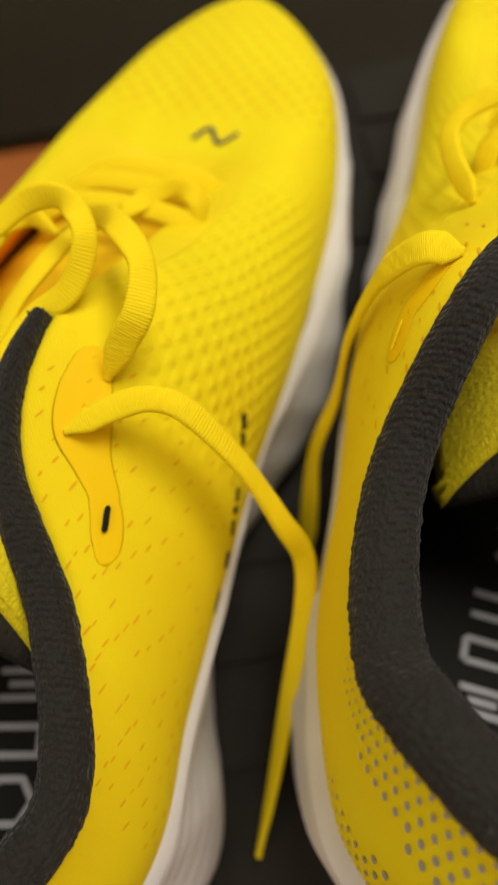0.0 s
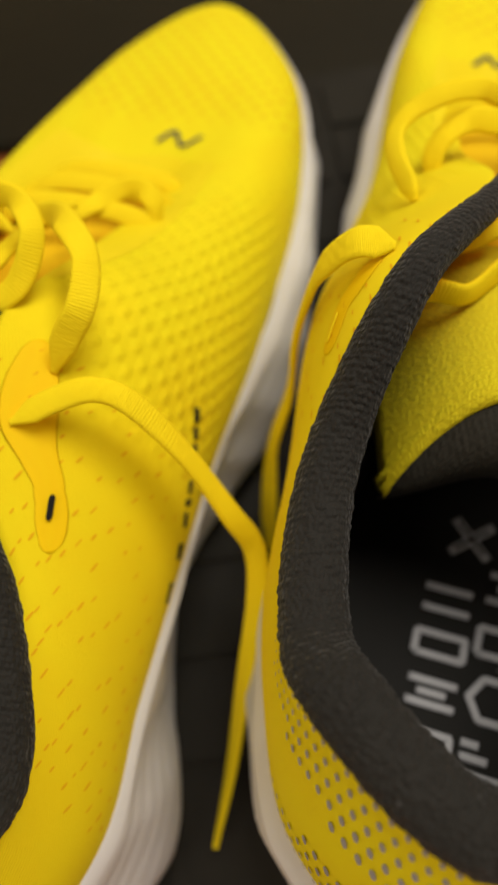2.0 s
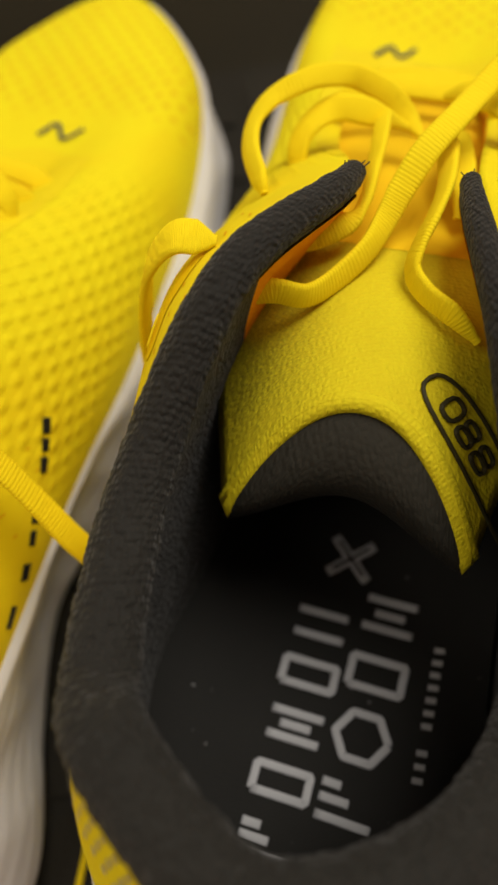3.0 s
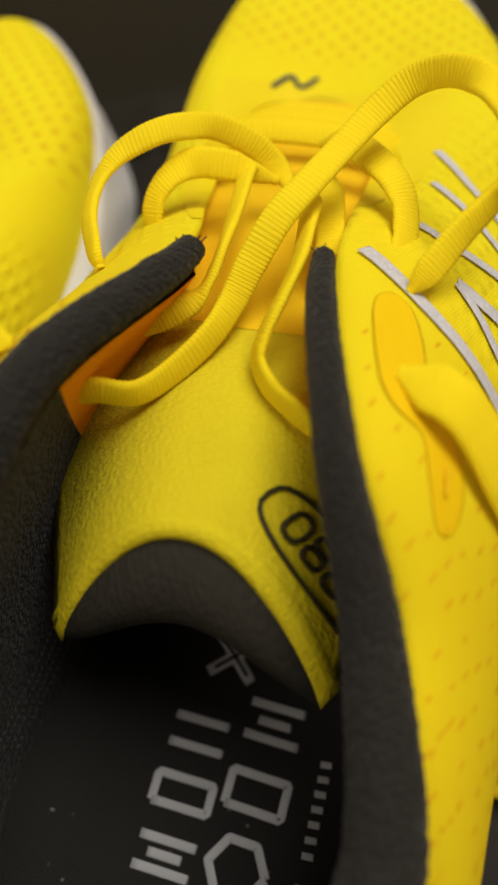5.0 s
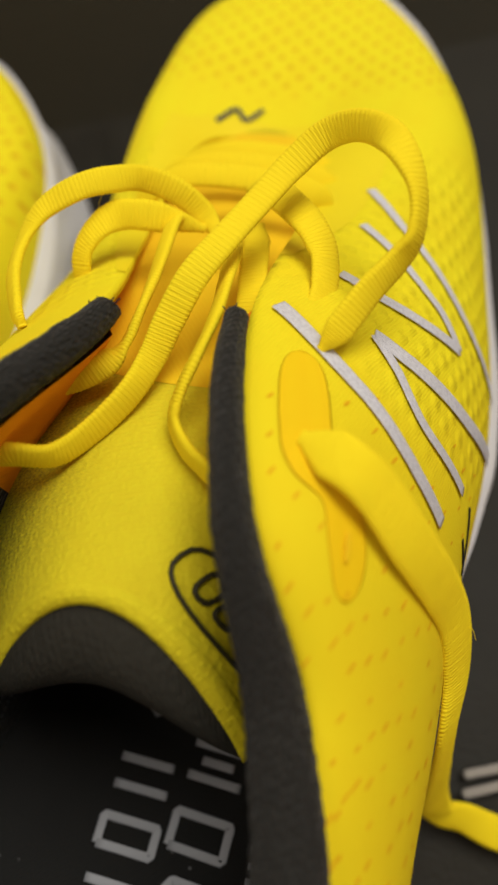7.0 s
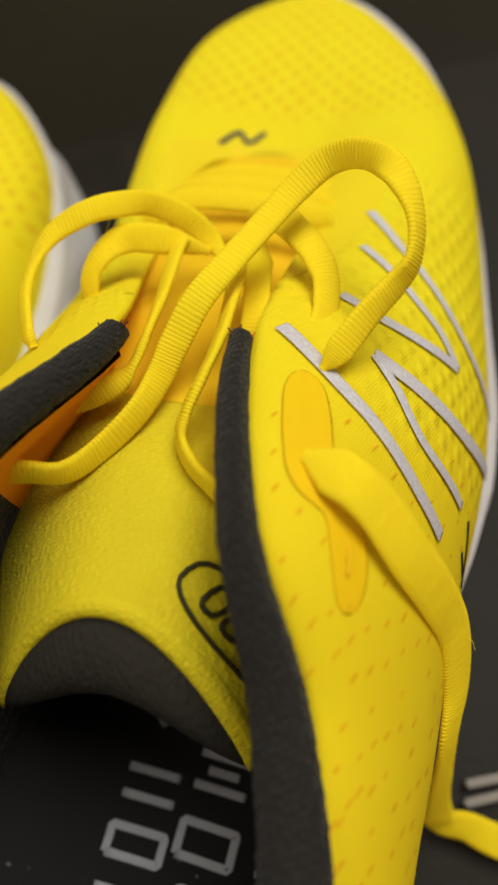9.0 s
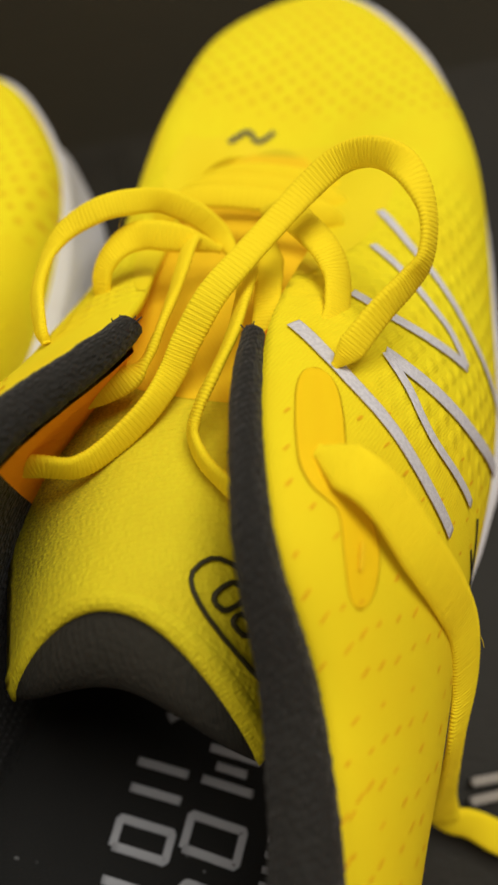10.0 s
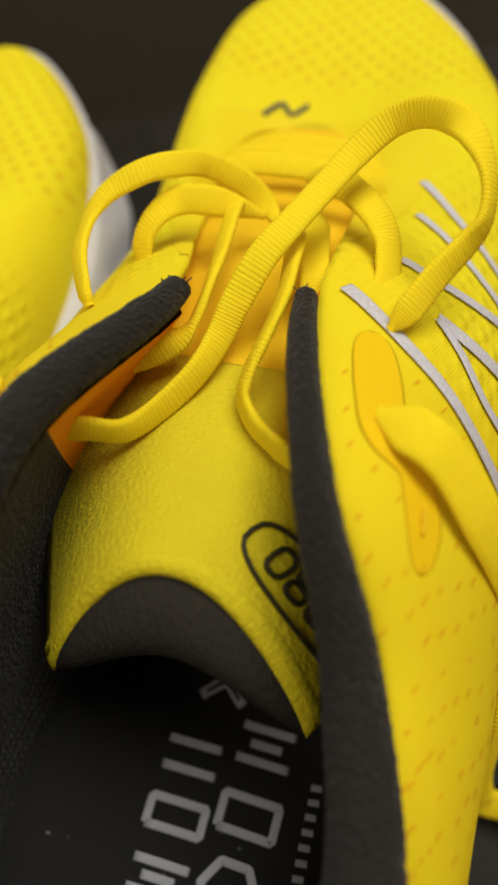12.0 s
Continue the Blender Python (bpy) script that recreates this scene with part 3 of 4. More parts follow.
    def fray(self, at, way, count=26, seed=1):
        """Short cut threads standing out of the end of the collar."""
        rng = random.Random(seed)
        bm = bmesh.new()
        at, way = Vector(at), Vector(way).normalized()
        for _ in range(count):
            off = vec(rng.uniform(-1, 1), rng.uniform(-0.6, 0.6), rng.uniform(-1, 1)) * 0.0016
            d = (way + vec(rng.uniform(-1, 1), rng.uniform(-1, 1), rng.uniform(-0.3, 1)) * 0.9).normalized()
            side = d.cross(vec(rng.uniform(-1, 1), 1, rng.uniform(-1, 1))).normalized() * 0.00012
            up = d.cross(side).normalized() * 0.00012
            p, q = at + off, at + off + d * rng.uniform(0.0010, 0.0024)
            ring = [[bm.verts.new(c + o) for o in (side, up, -side, -up)] for c in (p, q)]
            for k in range(4):
                bm.faces.new((ring[0][k], ring[0][(k + 1) % 4], ring[1][(k + 1) % 4], ring[1][k]))
            bm.faces.new(ring[1])
        bmesh.ops.recalc_face_normals(bm, faces=bm.faces)
        return tagged(self.add("frayed_threads", bm, BLACK, "frayed black threads at the collar end"), kind="stuff")

    def seat(self, pts):
        """Where a lace, coming from inside the upper, first stands out of it: the piece of pts from there on."""
        pts = [Vector(p) for p in pts]
        for k in range(60):
            p = spline(pts, k * 0.05)
            q = vec(-p.x if self.mirrored else p.x, p.y, p.z)
            on, n = snap(q, 0.0)
            if (q - on).dot(n) > 0.0003:
                left = [i for i in range(len(pts)) if i > k * 0.05 + 0.3]
                return [p] + [pts[i] for i in left], left[0] - 1
        return pts, 0

    def lace(self, pts, ups=(0, 0, 1), width=0.0053, label="", name="lace", seats=""):
        """seats: s or e where the start or the end comes out of an eyelet."""
        if "e" in seats:
            got, cut = self.seat(pts[::-1])
            pts = got[::-1]
            ups = ups[:len(pts)] if isinstance(ups[0], tuple) else ups
        if "s" in seats:
            pts, cut = self.seat(pts)
            ups = ups[cut:] if isinstance(ups[0], tuple) else ups
        length = sum((Vector(a) - Vector(b)).length for a, b in zip(pts, pts[1:]))
        return self.add(name, ribbon(pts, ups, width, 0.0017, int(length / 0.00016), woven=length / 0.00078), LACE, label, flip=False)


reshape({}, {15: (-0.050, 0.192), 16: (-0.0475, 0.254), 17: (-0.0365, 0.299), 1: (0.033, 0.297), 2: (0.0545, 0.250)}, 0.0015)
right_shoe = Shoe(pose(0.0296, -0.0392, 0.002, 0, 0, -13), False, "yellow mesh running shoe with silver side stripes, black collar, loose bow")
right_shoe.body()

# laces of the right shoe
R = right_shoe
R.lace([(-0.0350, 0.1215, 0.0860), (-0.0270, 0.1198, 0.0945), (-0.0185, 0.1195, 0.0985), (-0.0125, 0.1213, 0.0960), (-0.0080, 0.1270, 0.0945), (-0.0035, 0.1345, 0.0945), (-0.0012, 0.1420, 0.0945), (0.0009, 0.1478, 0.0972), (0.0042, 0.1545, 0.1008),
        (0.0082, 0.1615, 0.1020), (0.0125, 0.1705, 0.1015), (0.0170, 0.1785, 0.1020), (0.0225, 0.1830, 0.1050), (0.0285, 0.1815, 0.1090), (0.0345, 0.1760, 0.1115), (0.0388, 0.1690, 0.1095), (0.0395, 0.1625, 0.1065), (0.0372, 0.1585, 0.1045),
        (0.0335, 0.1530, 0.1035), (0.0297, 0.1468, 0.1015), (0.0256, 0.1425, 0.0975), (0.0245, 0.1400, 0.0950)],
       [(0, -1, .4), (0, -1, .4), (0, -1, .35), (.2, -1, .4), (.5, -1, .4), (.9, -.5, .5), (.7, -.4, .8), (.4, -.3, 1), (.2, -.35, 1), (0, -.4, 1), (-.1, -.5, 1), (0, -.6, 1), (0, -.8, .9), (.1, -1, .8), (.5, -.8, .6),
        (.9, -.4, .4), (1, -.3, .35), (.8, -.6, .45), (.5, -.9, .6), (.2, -.9, .7), (0, -.9, .8), (0, -.9, .8)], seats="e")
R.lace([(0.0030, 0.1745, 0.0840), (-0.0012, 0.1790, 0.0855), (-0.0060, 0.1808, 0.0895), (-0.0126, 0.1808, 0.0930), (-0.0175, 0.1770, 0.0965), (-0.0232, 0.1740, 0.0970), (-0.0298, 0.1705, 0.0945), (-0.0325, 0.1650, 0.0930),
        (-0.0310, 0.1555, 0.0950), (-0.0272, 0.1469, 0.0962), (-0.0241, 0.1420, 0.0938), (-0.0225, 0.1390, 0.0910)],
       [(0, -.5, 1), (0, -.6, 1), (0, -.8, .8), (-.1, -.8, .8), (-.2, -.7, .8), (-.3, -.6, .8), (-.5, -.4, .9), (-.7, -.3, .9), (-.8, -.3, .8), (-.8, -.5, .6), (-.7, -.7, .6), (-.6, -.8, .6)], 0.0050, seats="e")
R.lace([(-0.0010, 0.1765, 0.0850), (-0.0060, 0.1755, 0.0880), (-0.0116, 0.1740, 0.0908), (-0.0165, 0.1728, 0.0915), (-0.0203, 0.1700, 0.0907), (-0.0229, 0.1666, 0.0881), (-0.0231, 0.1630, 0.0850), (-0.0222, 0.1600, 0.0805)],
       [(0, -.6, 1), (0, -.7, 1), (-.1, -.8, 1), (-.3, -.8, .8), (-.6, -.6, .8), (-.7, -.6, .7), (-.5, -.8, .6), (-.4, -.8, .6)], 0.0058)
R.lace([(-0.0050, 0.1770, 0.0870), (-0.0060, 0.1735, 0.0894), (-0.0057, 0.1647, 0.0914), (-0.0057, 0.1573, 0.0925), (-0.0055, 0.1490, 0.0950), (-0.0063, 0.1429, 0.0955), (-0.0095, 0.1380, 0.0955), (-0.0150, 0.1350, 0.0945), (-0.0220, 0.1335, 0.0930), (-0.0290, 0.1330, 0.0880)],
       [(-.6, -.3, .8), (-.6, -.3, .8), (-.7, -.3, .7), (-.8, -.2, .6), (-.8, -.4, .5), (-.8, -.8, .4), (-.4, -1, .4), (-.2, -1, .4), (0, -1, .4), (0, -1, .4)], 0.0048)
R.lace([(0.0070, 0.1720, 0.0880), (0.0080, 0.1640, 0.0930), (0.0086, 0.1575, 0.0960), (0.0088, 0.1485, 0.0985), (0.0075, 0.1405, 0.0990), (0.0058, 0.1345, 0.0975), (0.0055, 0.1300, 0.0958), (0.0085, 0.1255, 0.0958), (0.0138, 0.1215, 0.0960), (0.0190, 0.1195, 0.0920)],
       [(-.6, 0, 1), (-.8, 0, .9), (-1, 0, .7), (-1, 0, .6), (-1, 0, .5), (-1, -.2, .4), (-1, -.5, .3), (-.6, -1, .3), (-.3, -1, .3), (0, -1, .4)])
R.lace([(0.0095, 0.1800, 0.0830), (0.0102, 0.1730, 0.0865), (0.0116, 0.1639, 0.0895), (0.0129, 0.1555, 0.0912), (0.0125, 0.1500, 0.0880)], (0, -.6, 1), 0.0055)
R.lace([(0.0062, 0.1870, 0.0850), (0.0110, 0.1840, 0.0895), (0.0155, 0.1788, 0.0925), (0.0210, 0.1725, 0.0940), (0.0243, 0.1672, 0.0930), (0.0253, 0.1606, 0.0925), (0.0250, 0.1540, 0.0932), (0.0245, 0.1510, 0.0920)],
       [(0, -.6, 1), (.1, -.6, 1), (.2, -.6, 1), (.5, -.6, .8), (.7, -.6, .7), (.6, -.8, .6), (.4, -.8, .7), (.4, -.8, .7)], 0.0060)
for y, z, w in ((0.1945, 0.0765, 0.0185), (0.2050, 0.0690, 0.0185), (0.2150, 0.0625, 0.0165)):
    R.lace([(-w - 0.003, y - 0.004, z - 0.006), (-w, y - 0.002, z - 0.001), (-w * 0.5, y, z + 0.003), (w * 0.5, y, z + 0.003), (w, y - 0.001, z + 0.001), (w + 0.003, y - 0.003, z - 0.006)], (0, -0.35, 1))
R.lace([(0.0225, 0.1275, 0.1020), (0.0285, 0.1252, 0.1070), (0.0346, 0.1222, 0.1075), (0.0394, 0.1195, 0.1040), (0.0445, 0.1155, 0.0975), (0.0500, 0.1125, 0.0875), (0.0545, 0.1095, 0.0755), (0.0570, 0.1025, 0.0645), (0.0575, 0.0938, 0.0560),
        (0.0590, 0.0868, 0.0380), (0.0612, 0.0815, 0.0180), (0.0640, 0.0785, 0.0070), (0.070, 0.0785, 0.005), (0.081, 0.0765, 0.0035), (0.105, 0.078, 0.0035)],
       [(0, -.3, 1), (.1, -.3, 1), (.3, -.3, 1), (.5, -.2, 1), (.6, -.3, .9), (.7, -.4, .8), (.8, -.4, .7), (.9, -.4, .5), (1, -.4, .3), (1, -.6, .3), (.8, -.8, .3), (0, -.6, .6), (0, -.5, .8), (0, -.2, 1), (0, 0, 1)], width=0.0077, label="loose yellow lace end trailing to the ground", seats="s")
R.lace([(-0.0235, 0.1205, 0.1060), (-0.0285, 0.1197, 0.1105), (-0.0340, 0.1190, 0.1108), (-0.0394, 0.1190, 0.1042), (-0.0428, 0.1190, 0.0950), (-0.0465, 0.1180, 0.076), (-0.0480, 0.1140, 0.055), (-0.0515, 0.1060, 0.038), (-0.0510, 0.0960, 0.026), (-0.050, 0.086, 0.005)],
       [(0, -.3, 1), (0, -.3, 1), (-.4, -.3, 1), (-.7, -.2, .8), (-.9, 0, .6), (-1, 0, .2), (-1, -.2, .2), (-.9, -.3, .5), (-.6, -.6, .5), (-.4, -.6, .6)], width=0.0062, label="loose yellow lace end hanging between the shoes", seats="s")


# prints and films of the right shoe
for width, line in ((0.0030, ((0.0188, 0.1521, 0.0979), (0.0252, 0.1463, 0.0987), (0.0306, 0.1412, 0.0977), (0.0371, 0.1354, 0.0942), (0.0425, 0.1290, 0.0889), (0.0468, 0.1236, 0.0813))),
                    (0.0023, ((0.0346, 0.1520, 0.0910), (0.0386, 0.1467, 0.0894), (0.0438, 0.1381, 0.0856), (0.0507, 0.1326, 0.0732))),
                    (0.0034, ((0.0346, 0.1520, 0.0910), (0.0400, 0.1503, 0.0871), (0.0479, 0.1479, 0.0782), (0.0531, 0.1467, 0.0692), (0.0578, 0.1474, 0.0555))),
                    (0.0028, ((0.0273, 0.1660, 0.0886), (0.0344, 0.1631, 0.0865), (0.0426, 0.1621, 0.0806), (0.0501, 0.1618, 0.0721))),
                    (0.0024, ((0.0501, 0.1618, 0.0721), (0.0467, 0.1686, 0.0742), (0.0422, 0.1735, 0.0764), (0.0353, 0.1812, 0.0775), (0.0292, 0.1867, 0.0773))),
                    (0.0023, ((0.0294, 0.2011, 0.0715), (0.0370, 0.1912, 0.0727), (0.0455, 0.1815, 0.0707), (0.0514, 0.1729, 0.0671), (0.0557, 0.1667, 0.0617), (0.0590, 0.1614, 0.0536)))):
    R.strip("stripe", line, width, SILVER, "silver reflective side stripe", lift=0.0005)
R.strip("side_mark", [(0.0530, 0.1325, 0.0670), (0.0537, 0.1270, 0.0650), (0.0540, 0.1205, 0.0640)], 0.0013, BLACKPRINT, "black printed mark")
R.strip("side_mark", [(0.0518, 0.1255, 0.0690), (0.0535, 0.1225, 0.0655)], 0.0010, BLACKPRINT, "black printed mark")
R.strip("toe_mark", [(-0.0160, 0.2362, 0.053), (-0.0116, 0.2428, 0.052), (-0.0082, 0.2398, 0.052), (-0.0043, 0.2445, 0.051)], 0.0014, NAVY, "small navy zigzag mark", lift=0.0005)
R.strip("eyelet_film", [(0.0244, 0.1425, 0.1003), (0.0258, 0.1350, 0.1024), (0.0272, 0.1275, 0.1042), (0.0287, 0.1228, 0.1048), (0.0322, 0.1190, 0.1025), (0.0346, 0.1130, 0.1014), (0.0359, 0.1048, 0.1003)], 0.007, OVERLAY,
        "amber eyelet film", thick=0.00012, lift=0.00010, n=70, rounded=True, widths=[0.0080, 0.0084, 0.0086, 0.0082, 0.0062, 0.0074, 0.0068])
R.strip("eyelet", [(0.0344, 0.1140, 0.1017), (0.0348, 0.1098, 0.1016)], 0.0009, AMBER, "narrow slit eyelet", lift=0.0006, n=16, rounded=True)
R.strip("eyelet_film", [(-0.0300, 0.1195, 0.1085), (-0.0344, 0.1133, 0.1068), (-0.0361, 0.1101, 0.1039), (-0.0367, 0.1053, 0.1017), (-0.0373, 0.1010, 0.0992)], 0.0056, OVERLAY, "amber eyelet film", thick=0.00012, lift=0.00010, n=36, rounded=True)
R.strip("eyelet", [(-0.0363, 0.1085, 0.1030), (-0.0370, 0.1030, 0.1003)], 0.0010, LACE, "slit eyelet", lift=0.0007, n=16, rounded=True)
R.fray(R.lip(0.995), (0.6, 0.7, 0.2), 30, 2)
R.fray(R.lip(0.005), (-0.3, 0.8, 0.3), 22, 3)
R.dots(9.1, 11.0)
R.slits(4.3, 6.9, 0.30, 0.93, 15, 11, 1)
R.slits(12.2, 13.6, 0.45, 0.95, 8, 6, -1)
R.vamp_film()
R.badge((0.0164, 0.1052), (0.80, -0.59))
R.insole_print((-0.0031, 0.0287), (-0.0003, 0.0747), (0.0115, 0.0390), (0.0148, 0.0797), (0.0037, 0.0915), (0.0249, 0.0467), (0.0264, 0.0741))
edge = vec(0.0555, 0.1150, 0.0740)
for pts in ((edge + vec(-0.001, -0.005, -0.003), edge + vec(0.002, -0.0055, -0.001), edge + vec(0.0033, -0.007, -0.003)),
            (vec(-0.0190, 0.1750, 0.0952), vec(-0.0205, 0.1740, 0.092), vec(-0.0195, 0.1725, 0.089), vec(-0.0215, 0.1710, 0.087))):
    R.add("loose_thread", ribbon(pts, (0, -1, 0.5), 0.00008, 0.00008, 18), LACE, "stray lace fibre")

reshape({0: (-0.0006, 0.229, 0.0555), 1: (0.0131, 0.2259, 0.0561), 2: (0.021, 0.2091, 0.0666), 3: (0.0202, 0.1808, 0.0841), 4: (0.015, 0.15, 0.0985), 5: (0.0222, 0.114, 0.096), 6: (0.0345, 0.088, 0.084), 7: (0.0395, 0.06, 0.084), 8: (0.027, 0.034, 0.095), 9: (0.002, 0.019, 0.098), 10: (-0.0205, 0.0345, 0.0965), 15: (-0.0118, 0.1797, 0.0848), 16: (-0.0132, 0.2091, 0.0672), 17: (-0.01, 0.2238, 0.0582),
         14: (-0.0065, 0.149, 0.0995), 13: (-0.0085, 0.122, 0.0965), 12: (-0.0265, 0.0945, 0.086), 11: (-0.0365, 0.062, 0.081)},
        {0: (0.003, 0.325), 1: (0.032, 0.300), 2: (0.0425, 0.252), 3: (0.0505, 0.197), 4: (0.060, 0.152), 11: (-0.0540, 0.052), 12: (-0.0460, 0.086), 15: (-0.056, 0.192), 16: (-0.0495, 0.245), 17: (-0.034, 0.293)}, -0.0025)
PAD[0] = 0.74
INSET[11], INSET[12] = 0.0090, 0.0018
GRID_AT[:] = [upper_at(*q) for q in GRID]
left_shoe = Shoe(pose(-0.0910, -0.0628, 0.002, 0, 0, -14), True, "yellow mesh running shoe showing its plain inner side, black collar")
left_shoe.body()

# laces of the left shoe
A = left_shoe
A.lace([(0.0140, 0.1262, 0.0930), (0.0165, 0.1283, 0.0962), (0.0236, 0.1327, 0.0985), (0.0311, 0.1358, 0.1000), (0.0384, 0.1357, 0.0970), (0.0483, 0.132, 0.085), (0.057, 0.127, 0.068), (0.0625, 0.1235, 0.055), (0.0645, 0.1135, 0.045), (0.0645, 0.0956, 0.030),
        (0.0645, 0.0768, 0.012), (0.0645, 0.0564, 0.004)],
       [(0, -.2, 1), (0, -.2, 1), (0, -.3, 1), (.1, -.3, 1), (.5, -.1, 1), (.8, .2, .7), (.7, -.1, .7), (.3, -.6, .7), (-.3, -.6, .7), (-.6, -.5, .6), (-.8, -.4, .4), (-1, -.2, .2)], label="loose yellow lace end hanging between the shoes", seats="s")
A.lace([(-0.0240, 0.1520, 0.0980), (-0.0116, 0.1666, 0.1026), (-0.0045, 0.1717, 0.1060), (0.0038, 0.1713, 0.1081), (0.0103, 0.1641, 0.1070), (0.0087, 0.1552, 0.1018), (0.0015, 0.149, 0.098), (-0.004, 0.138, 0.0955), (-0.012, 0.128, 0.092)],
       [(-.3, -.6, 1), (-.2, -.8, 1), (0, -.9, .8), (.4, -.8, .6), (.8, -.4, .6), (.3, -.4, 1), (0, -.4, 1), (0, -.2, 1), (0, 0, 1)])
A.lace([(-0.0038, 0.1762, 0.0910), (0.0062, 0.1768, 0.0971), (0.0165, 0.1679, 0.1055), (0.0237, 0.1594, 0.1075), (0.0255, 0.1503, 0.1060), (0.0225, 0.1452, 0.101), (0.0198, 0.1412, 0.0955), (0.0190, 0.1400, 0.0925)],
       [(0, -.6, 1), (.2, -.6, 1), (.6, -.6, .8), (.8, -.7, .6), (.3, -1, .5), (0, -1, .4), (0, -1, .4), (0, -1, .4)], 0.0060, seats="e")
A.lace([(0.0039, 0.1891, 0.0859), (0.0023, 0.1768, 0.0940), (0.0003, 0.1642, 0.0984), (-0.0034, 0.1528, 0.0979), (-0.0060, 0.142, 0.096), (-0.012, 0.134, 0.093)], [(-.5, 0, 1), (-.4, -.2, 1), (-.2, -.2, 1), (-.4, 0, 1), (-.4, 0, 1), (0, 0, 1)])
A.lace([(-0.0058, 0.1762, 0.0890), (-0.0144, 0.1797, 0.0894), (-0.0219, 0.1739, 0.0883), (-0.0248, 0.1637, 0.0869), (-0.0212, 0.1572, 0.0846)], [(0, -.8, 1), (-.3, -1, .6), (-.8, -.6, .6), (-1, -.4, .6), (-.8, -.8, .6)])
A.lace([(0.0018, 0.1832, 0.0837), (0.0072, 0.1949, 0.0815), (0.0143, 0.2000, 0.0821), (0.0201, 0.1977, 0.0807), (0.0214, 0.1926, 0.0740)], [(0, -.5, 1), (0, -.6, 1), (.3, -.8, .7), (.8, -.6, .5), (.8, -.5, .3)])
for y, z, w in ((0.1935, 0.0770, 0.0185), (0.2050, 0.0715, 0.0185), (0.2155, 0.0655, 0.0175)):
    A.lace([(-w - 0.003, y - 0.004, z - 0.006), (-w, y - 0.002, z - 0.001), (-w * 0.5, y, z + 0.003), (w * 0.5, y, z + 0.003), (w, y - 0.001, z + 0.001), (w + 0.003, y - 0.003, z - 0.006)], (0, -0.35, 1))

# prints and films of the left shoe; its inner side, so x is turned over
A.strip("eyelet_film", [(-0.0172, 0.1465, 0.0993), (-0.0178, 0.1410, 0.0990), (-0.0184, 0.1350, 0.0984), (-0.0194, 0.1290, 0.0965), (-0.0226, 0.1235, 0.0938), (-0.0261, 0.1185, 0.0913), (-0.0279, 0.1124, 0.0888), (-0.0291, 0.1062, 0.0868)], 0.009, OVERLAY,
        "amber eyelet film", thick=0.00012, lift=0.00010, n=60, rounded=True, widths=[0.0080, 0.0092, 0.0112, 0.0114, 0.0078, 0.0062, 0.0070, 0.0066])
A.strip("eyelet", [(-0.0269, 0.1170, 0.0902), (-0.0271, 0.1144, 0.0897), (-0.0273, 0.1118, 0.0893)], 0.0013, HOLE, "open dark eyelet", lift=0.0009, n=16, rounded=True)
A.strip("toe_mark", [(-0.0028, 0.2407, 0.055), (-0.0072, 0.2453, 0.055), (-0.0114, 0.2393, 0.056), (-0.0165, 0.2435, 0.057)], 0.0014, NAVY, "small navy zigzag mark", lift=0.0005)
for y0, z0, y1, z1, wide in ((0.1520, 0.0655, 0.1488, 0.0635, 0.0028), (0.1479, 0.0632, 0.1452, 0.0618, 0.0026), (0.1441, 0.0613, 0.1408, 0.0597, 0.0026), (0.1359, 0.0582, 0.1331, 0.0568, 0.0026),
                             (0.1317, 0.0567, 0.1302, 0.0560, 0.0036), (0.1286, 0.0558, 0.1254, 0.0545, 0.0026), (0.1215, 0.0535, 0.1180, 0.0522, 0.0034), (0.1122, 0.0524, 0.1075, 0.0513, 0.0024)):
    A.strip("side_mark", [(-0.0445, y0, z0), (-0.0447, y1, z1)], wide, BLACKPRINT, "black printed bar")
A.fray(A.lip(0.995), (0.6, 0.7, 0.2), 26, 4)
A.vamp_film()
A.slits(11.2, 13.9, 0.22, 0.93, 15, 12, -1)
A.insole_print((-0.0035, 0.0360), (-0.0150, 0.0780), (0.0100, 0.0440), (0.0001, 0.0821), (-0.004, 0.0940), (0.0225, 0.0520), (0.0150, 0.0800))


# ---- the black case under the shoes, the floor and the room ----
def box(lo, hi, bevel=0.0, m=None):
    bm = bmesh.new()
    bmesh.ops.create_cube(bm, size=1)
    for v in bm.verts:
        v.co = vec(*(lo[k] + (v.co[k] + 0.5) * (hi[k] - lo[k]) for k in range(3)))
    if bevel:
        bmesh.ops.bevel(bm, geom=bm.edges[:], offset=bevel, segments=2, affect="EDGES")
    if m is not None:
        bm.transform(m)
    return bm


CASE = pose(0.02, 0.105, 0, 0, 0, 8)
case = tagged(new("storage_case"), "flat black ribbed plastic case under the shoes", "case")
case.matrix_world = CASE


def slab_of(outline, low, high, bevel):
    bm = bmesh.new()
    base = bm.faces.new([bm.verts.new((x, y, low)) for x, y in outline])
    top = bmesh.ops.extrude_face_region(bm, geom=[base])
    bmesh.ops.translate(bm, vec=(0, 0, high - low), verts=[v for v in top["geom"] if isinstance(v, bmesh.types.BMVert)])
    bmesh.ops.recalc_face_normals(bm, faces=bm.faces)
    bmesh.ops.bevel(bm, geom=bm.edges[:], offset=bevel, segments=3, affect="EDGES")
    return bm


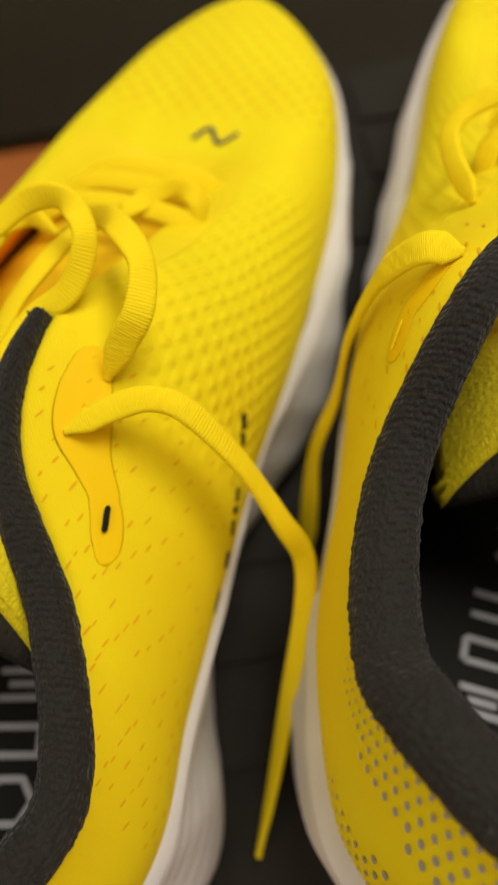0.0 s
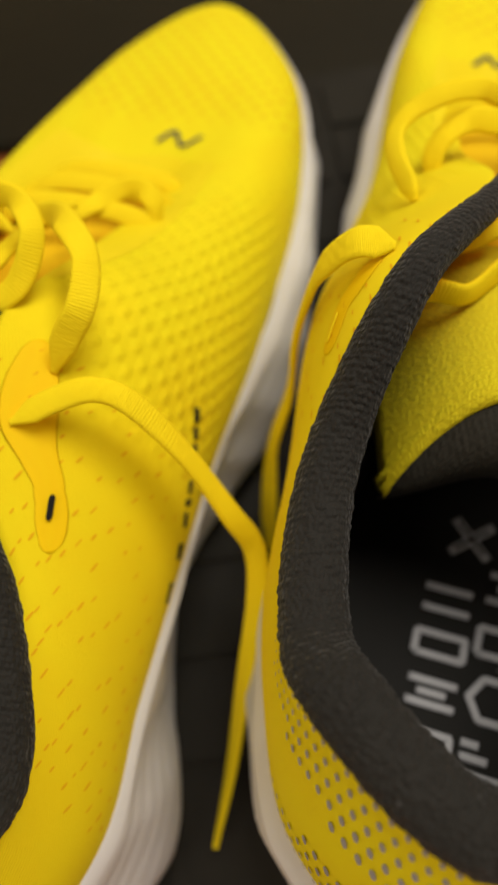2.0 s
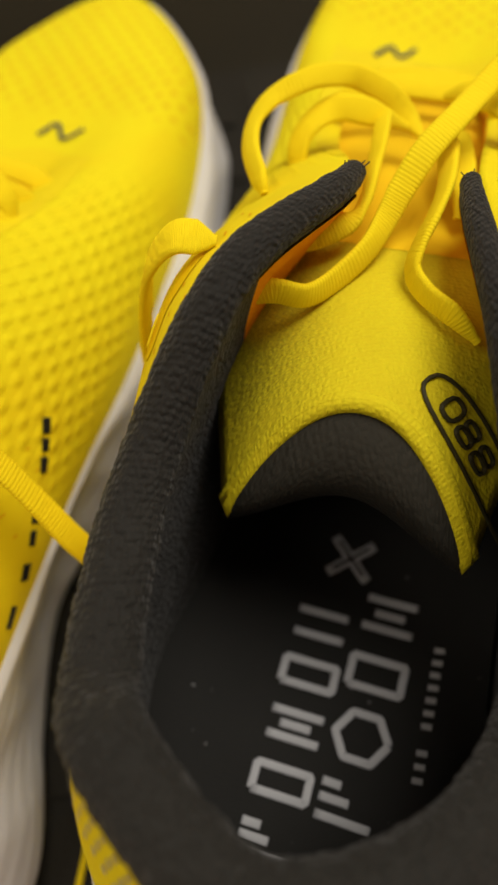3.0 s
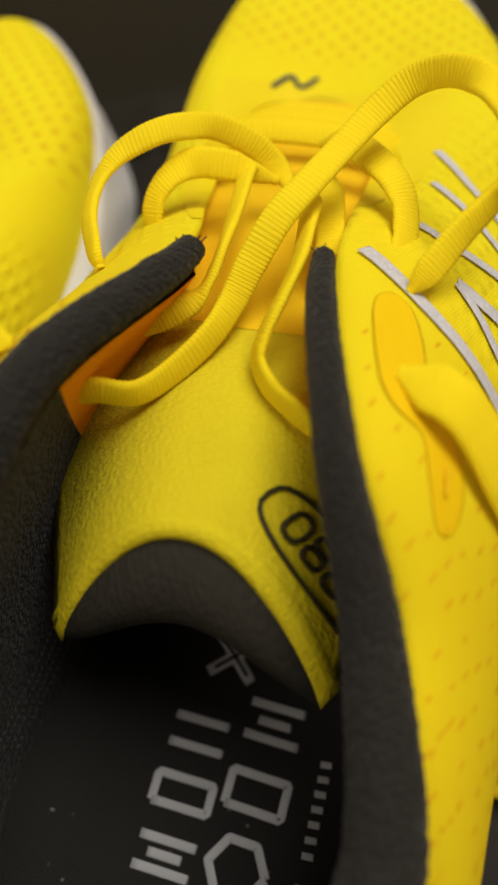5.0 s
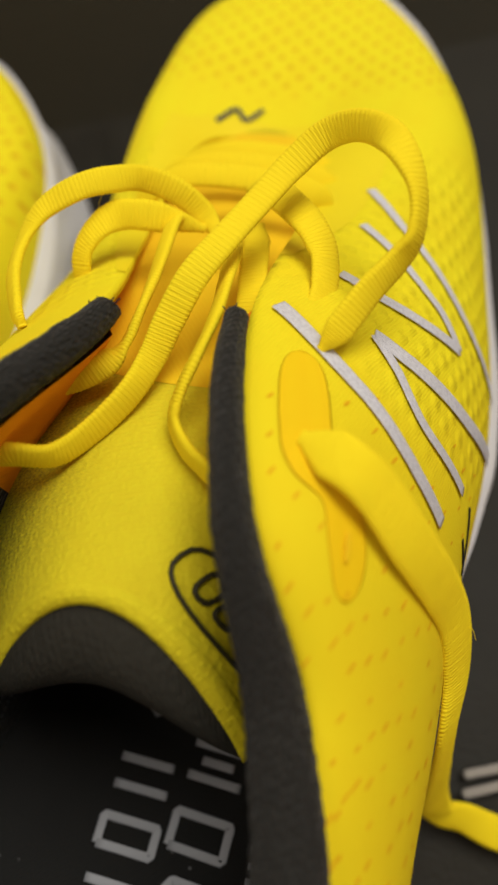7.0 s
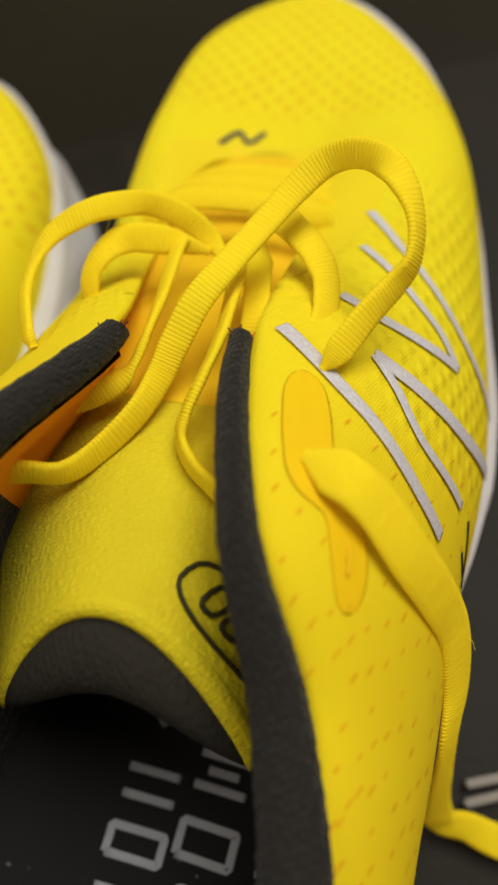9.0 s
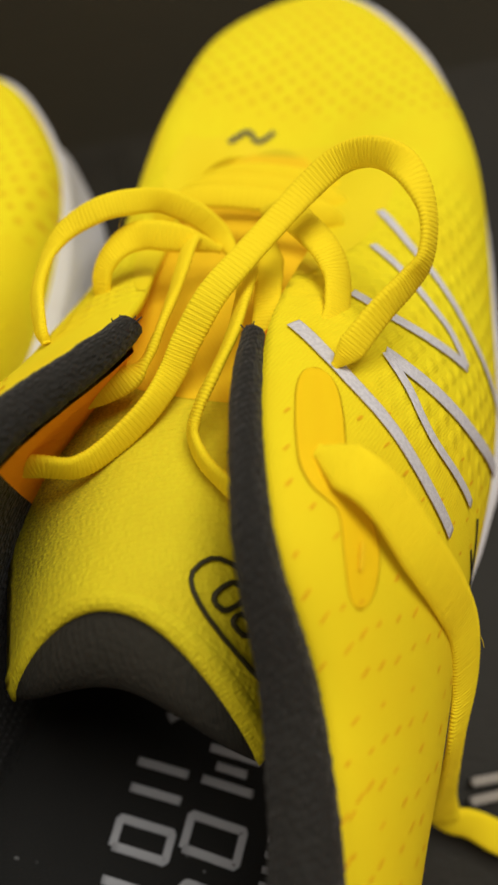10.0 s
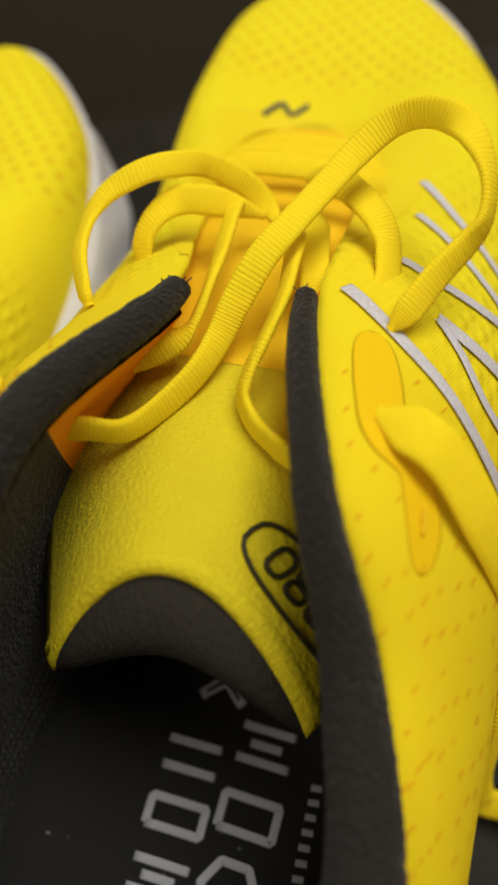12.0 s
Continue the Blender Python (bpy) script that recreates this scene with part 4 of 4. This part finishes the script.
part("lid", slab_of(((-0.18, -0.180), (0.60, -0.180), (0.60, 0.162), (-0.088, 0.162), (-0.098, 0.100), (-0.18, 0.025)), -0.0915, -0.002, 0.005), PLASTIC, case, "", False)
slab = box((-0.0195, -0.013, -0.004), (0.0195, 0.013, 0.0), 0.0012)
shared = None
for i in range(-3, 2):
    for j in range(-4, 6):
        if (i == -2 and j >= 3) or (i == -3 and j >= 0):
            continue
        at = pose(i * 0.0425, j * 0.0285 - 0.004, -0.0005)
        if shared is None:
            first = part("panel", slab, PLASTIC, case, "", False)
            shared = first.data
            first.matrix_basis = at
        else:
            ob = new("panel", shared)
            ob.parent, ob.matrix_basis = case, at

floor = tagged(part("floor", box((-1.5, -1.5, -0.12), (1.5, 1.5, -0.092)), TERRACOTTA, None, "", False), "orange-brown wooden floor", "floor", kind="structure")
# ceiling and walls are out of view, added to enclose and bounce the light
tagged(part("ceiling", box((-1.5, -1.5, 1.8), (1.5, 1.5, 1.85)), WALL, None, "", False), "unseen pale ceiling that bounces fill light", "ceiling", kind="structure")
for name, lo, hi in (("wall_north", (-1.5, 1.5, -0.12), (1.5, 1.55, 1.85)), ("wall_south", (-1.5, -1.55, -0.12), (1.5, -1.5, 1.85)),
                     ("wall_east", (1.5, -1.55, -0.12), (1.55, 1.55, 1.85)), ("wall_west", (-1.55, -1.55, -0.12), (-1.5, 1.55, 1.85))):
    tagged(part(name, box(lo, hi), WALL, None, "", False), "unseen warm pale wall that bounces fill light", "wall", kind="structure")

for where in (pose(0.1175, 0.0305, 0.0015, 0, 0, 8), pose(0.1165, 0.0262, 0.0015, 0, 0, 10)):
    rod = tagged(part("metal_strip", box((0, -0.0010, -0.0012), (0.12, 0.0010, 0.0012), 0.0004), METAL, None, "", False), "pale brushed metal strip lying on the black case", "metal strip", "pair of metal strips")
    rod.matrix_world = where
mat_board = tagged(part("floor_mat", box((-1.25, 0.0, -0.092), (1.25, 1.05, -0.085), 0.003), FLOORWOOD, None, "", False), "thick dark brown mat on the floor beyond the case", "mat")
mat_board.matrix_world = pose(-0.150, 0.322, 0, 0, 0, 8)
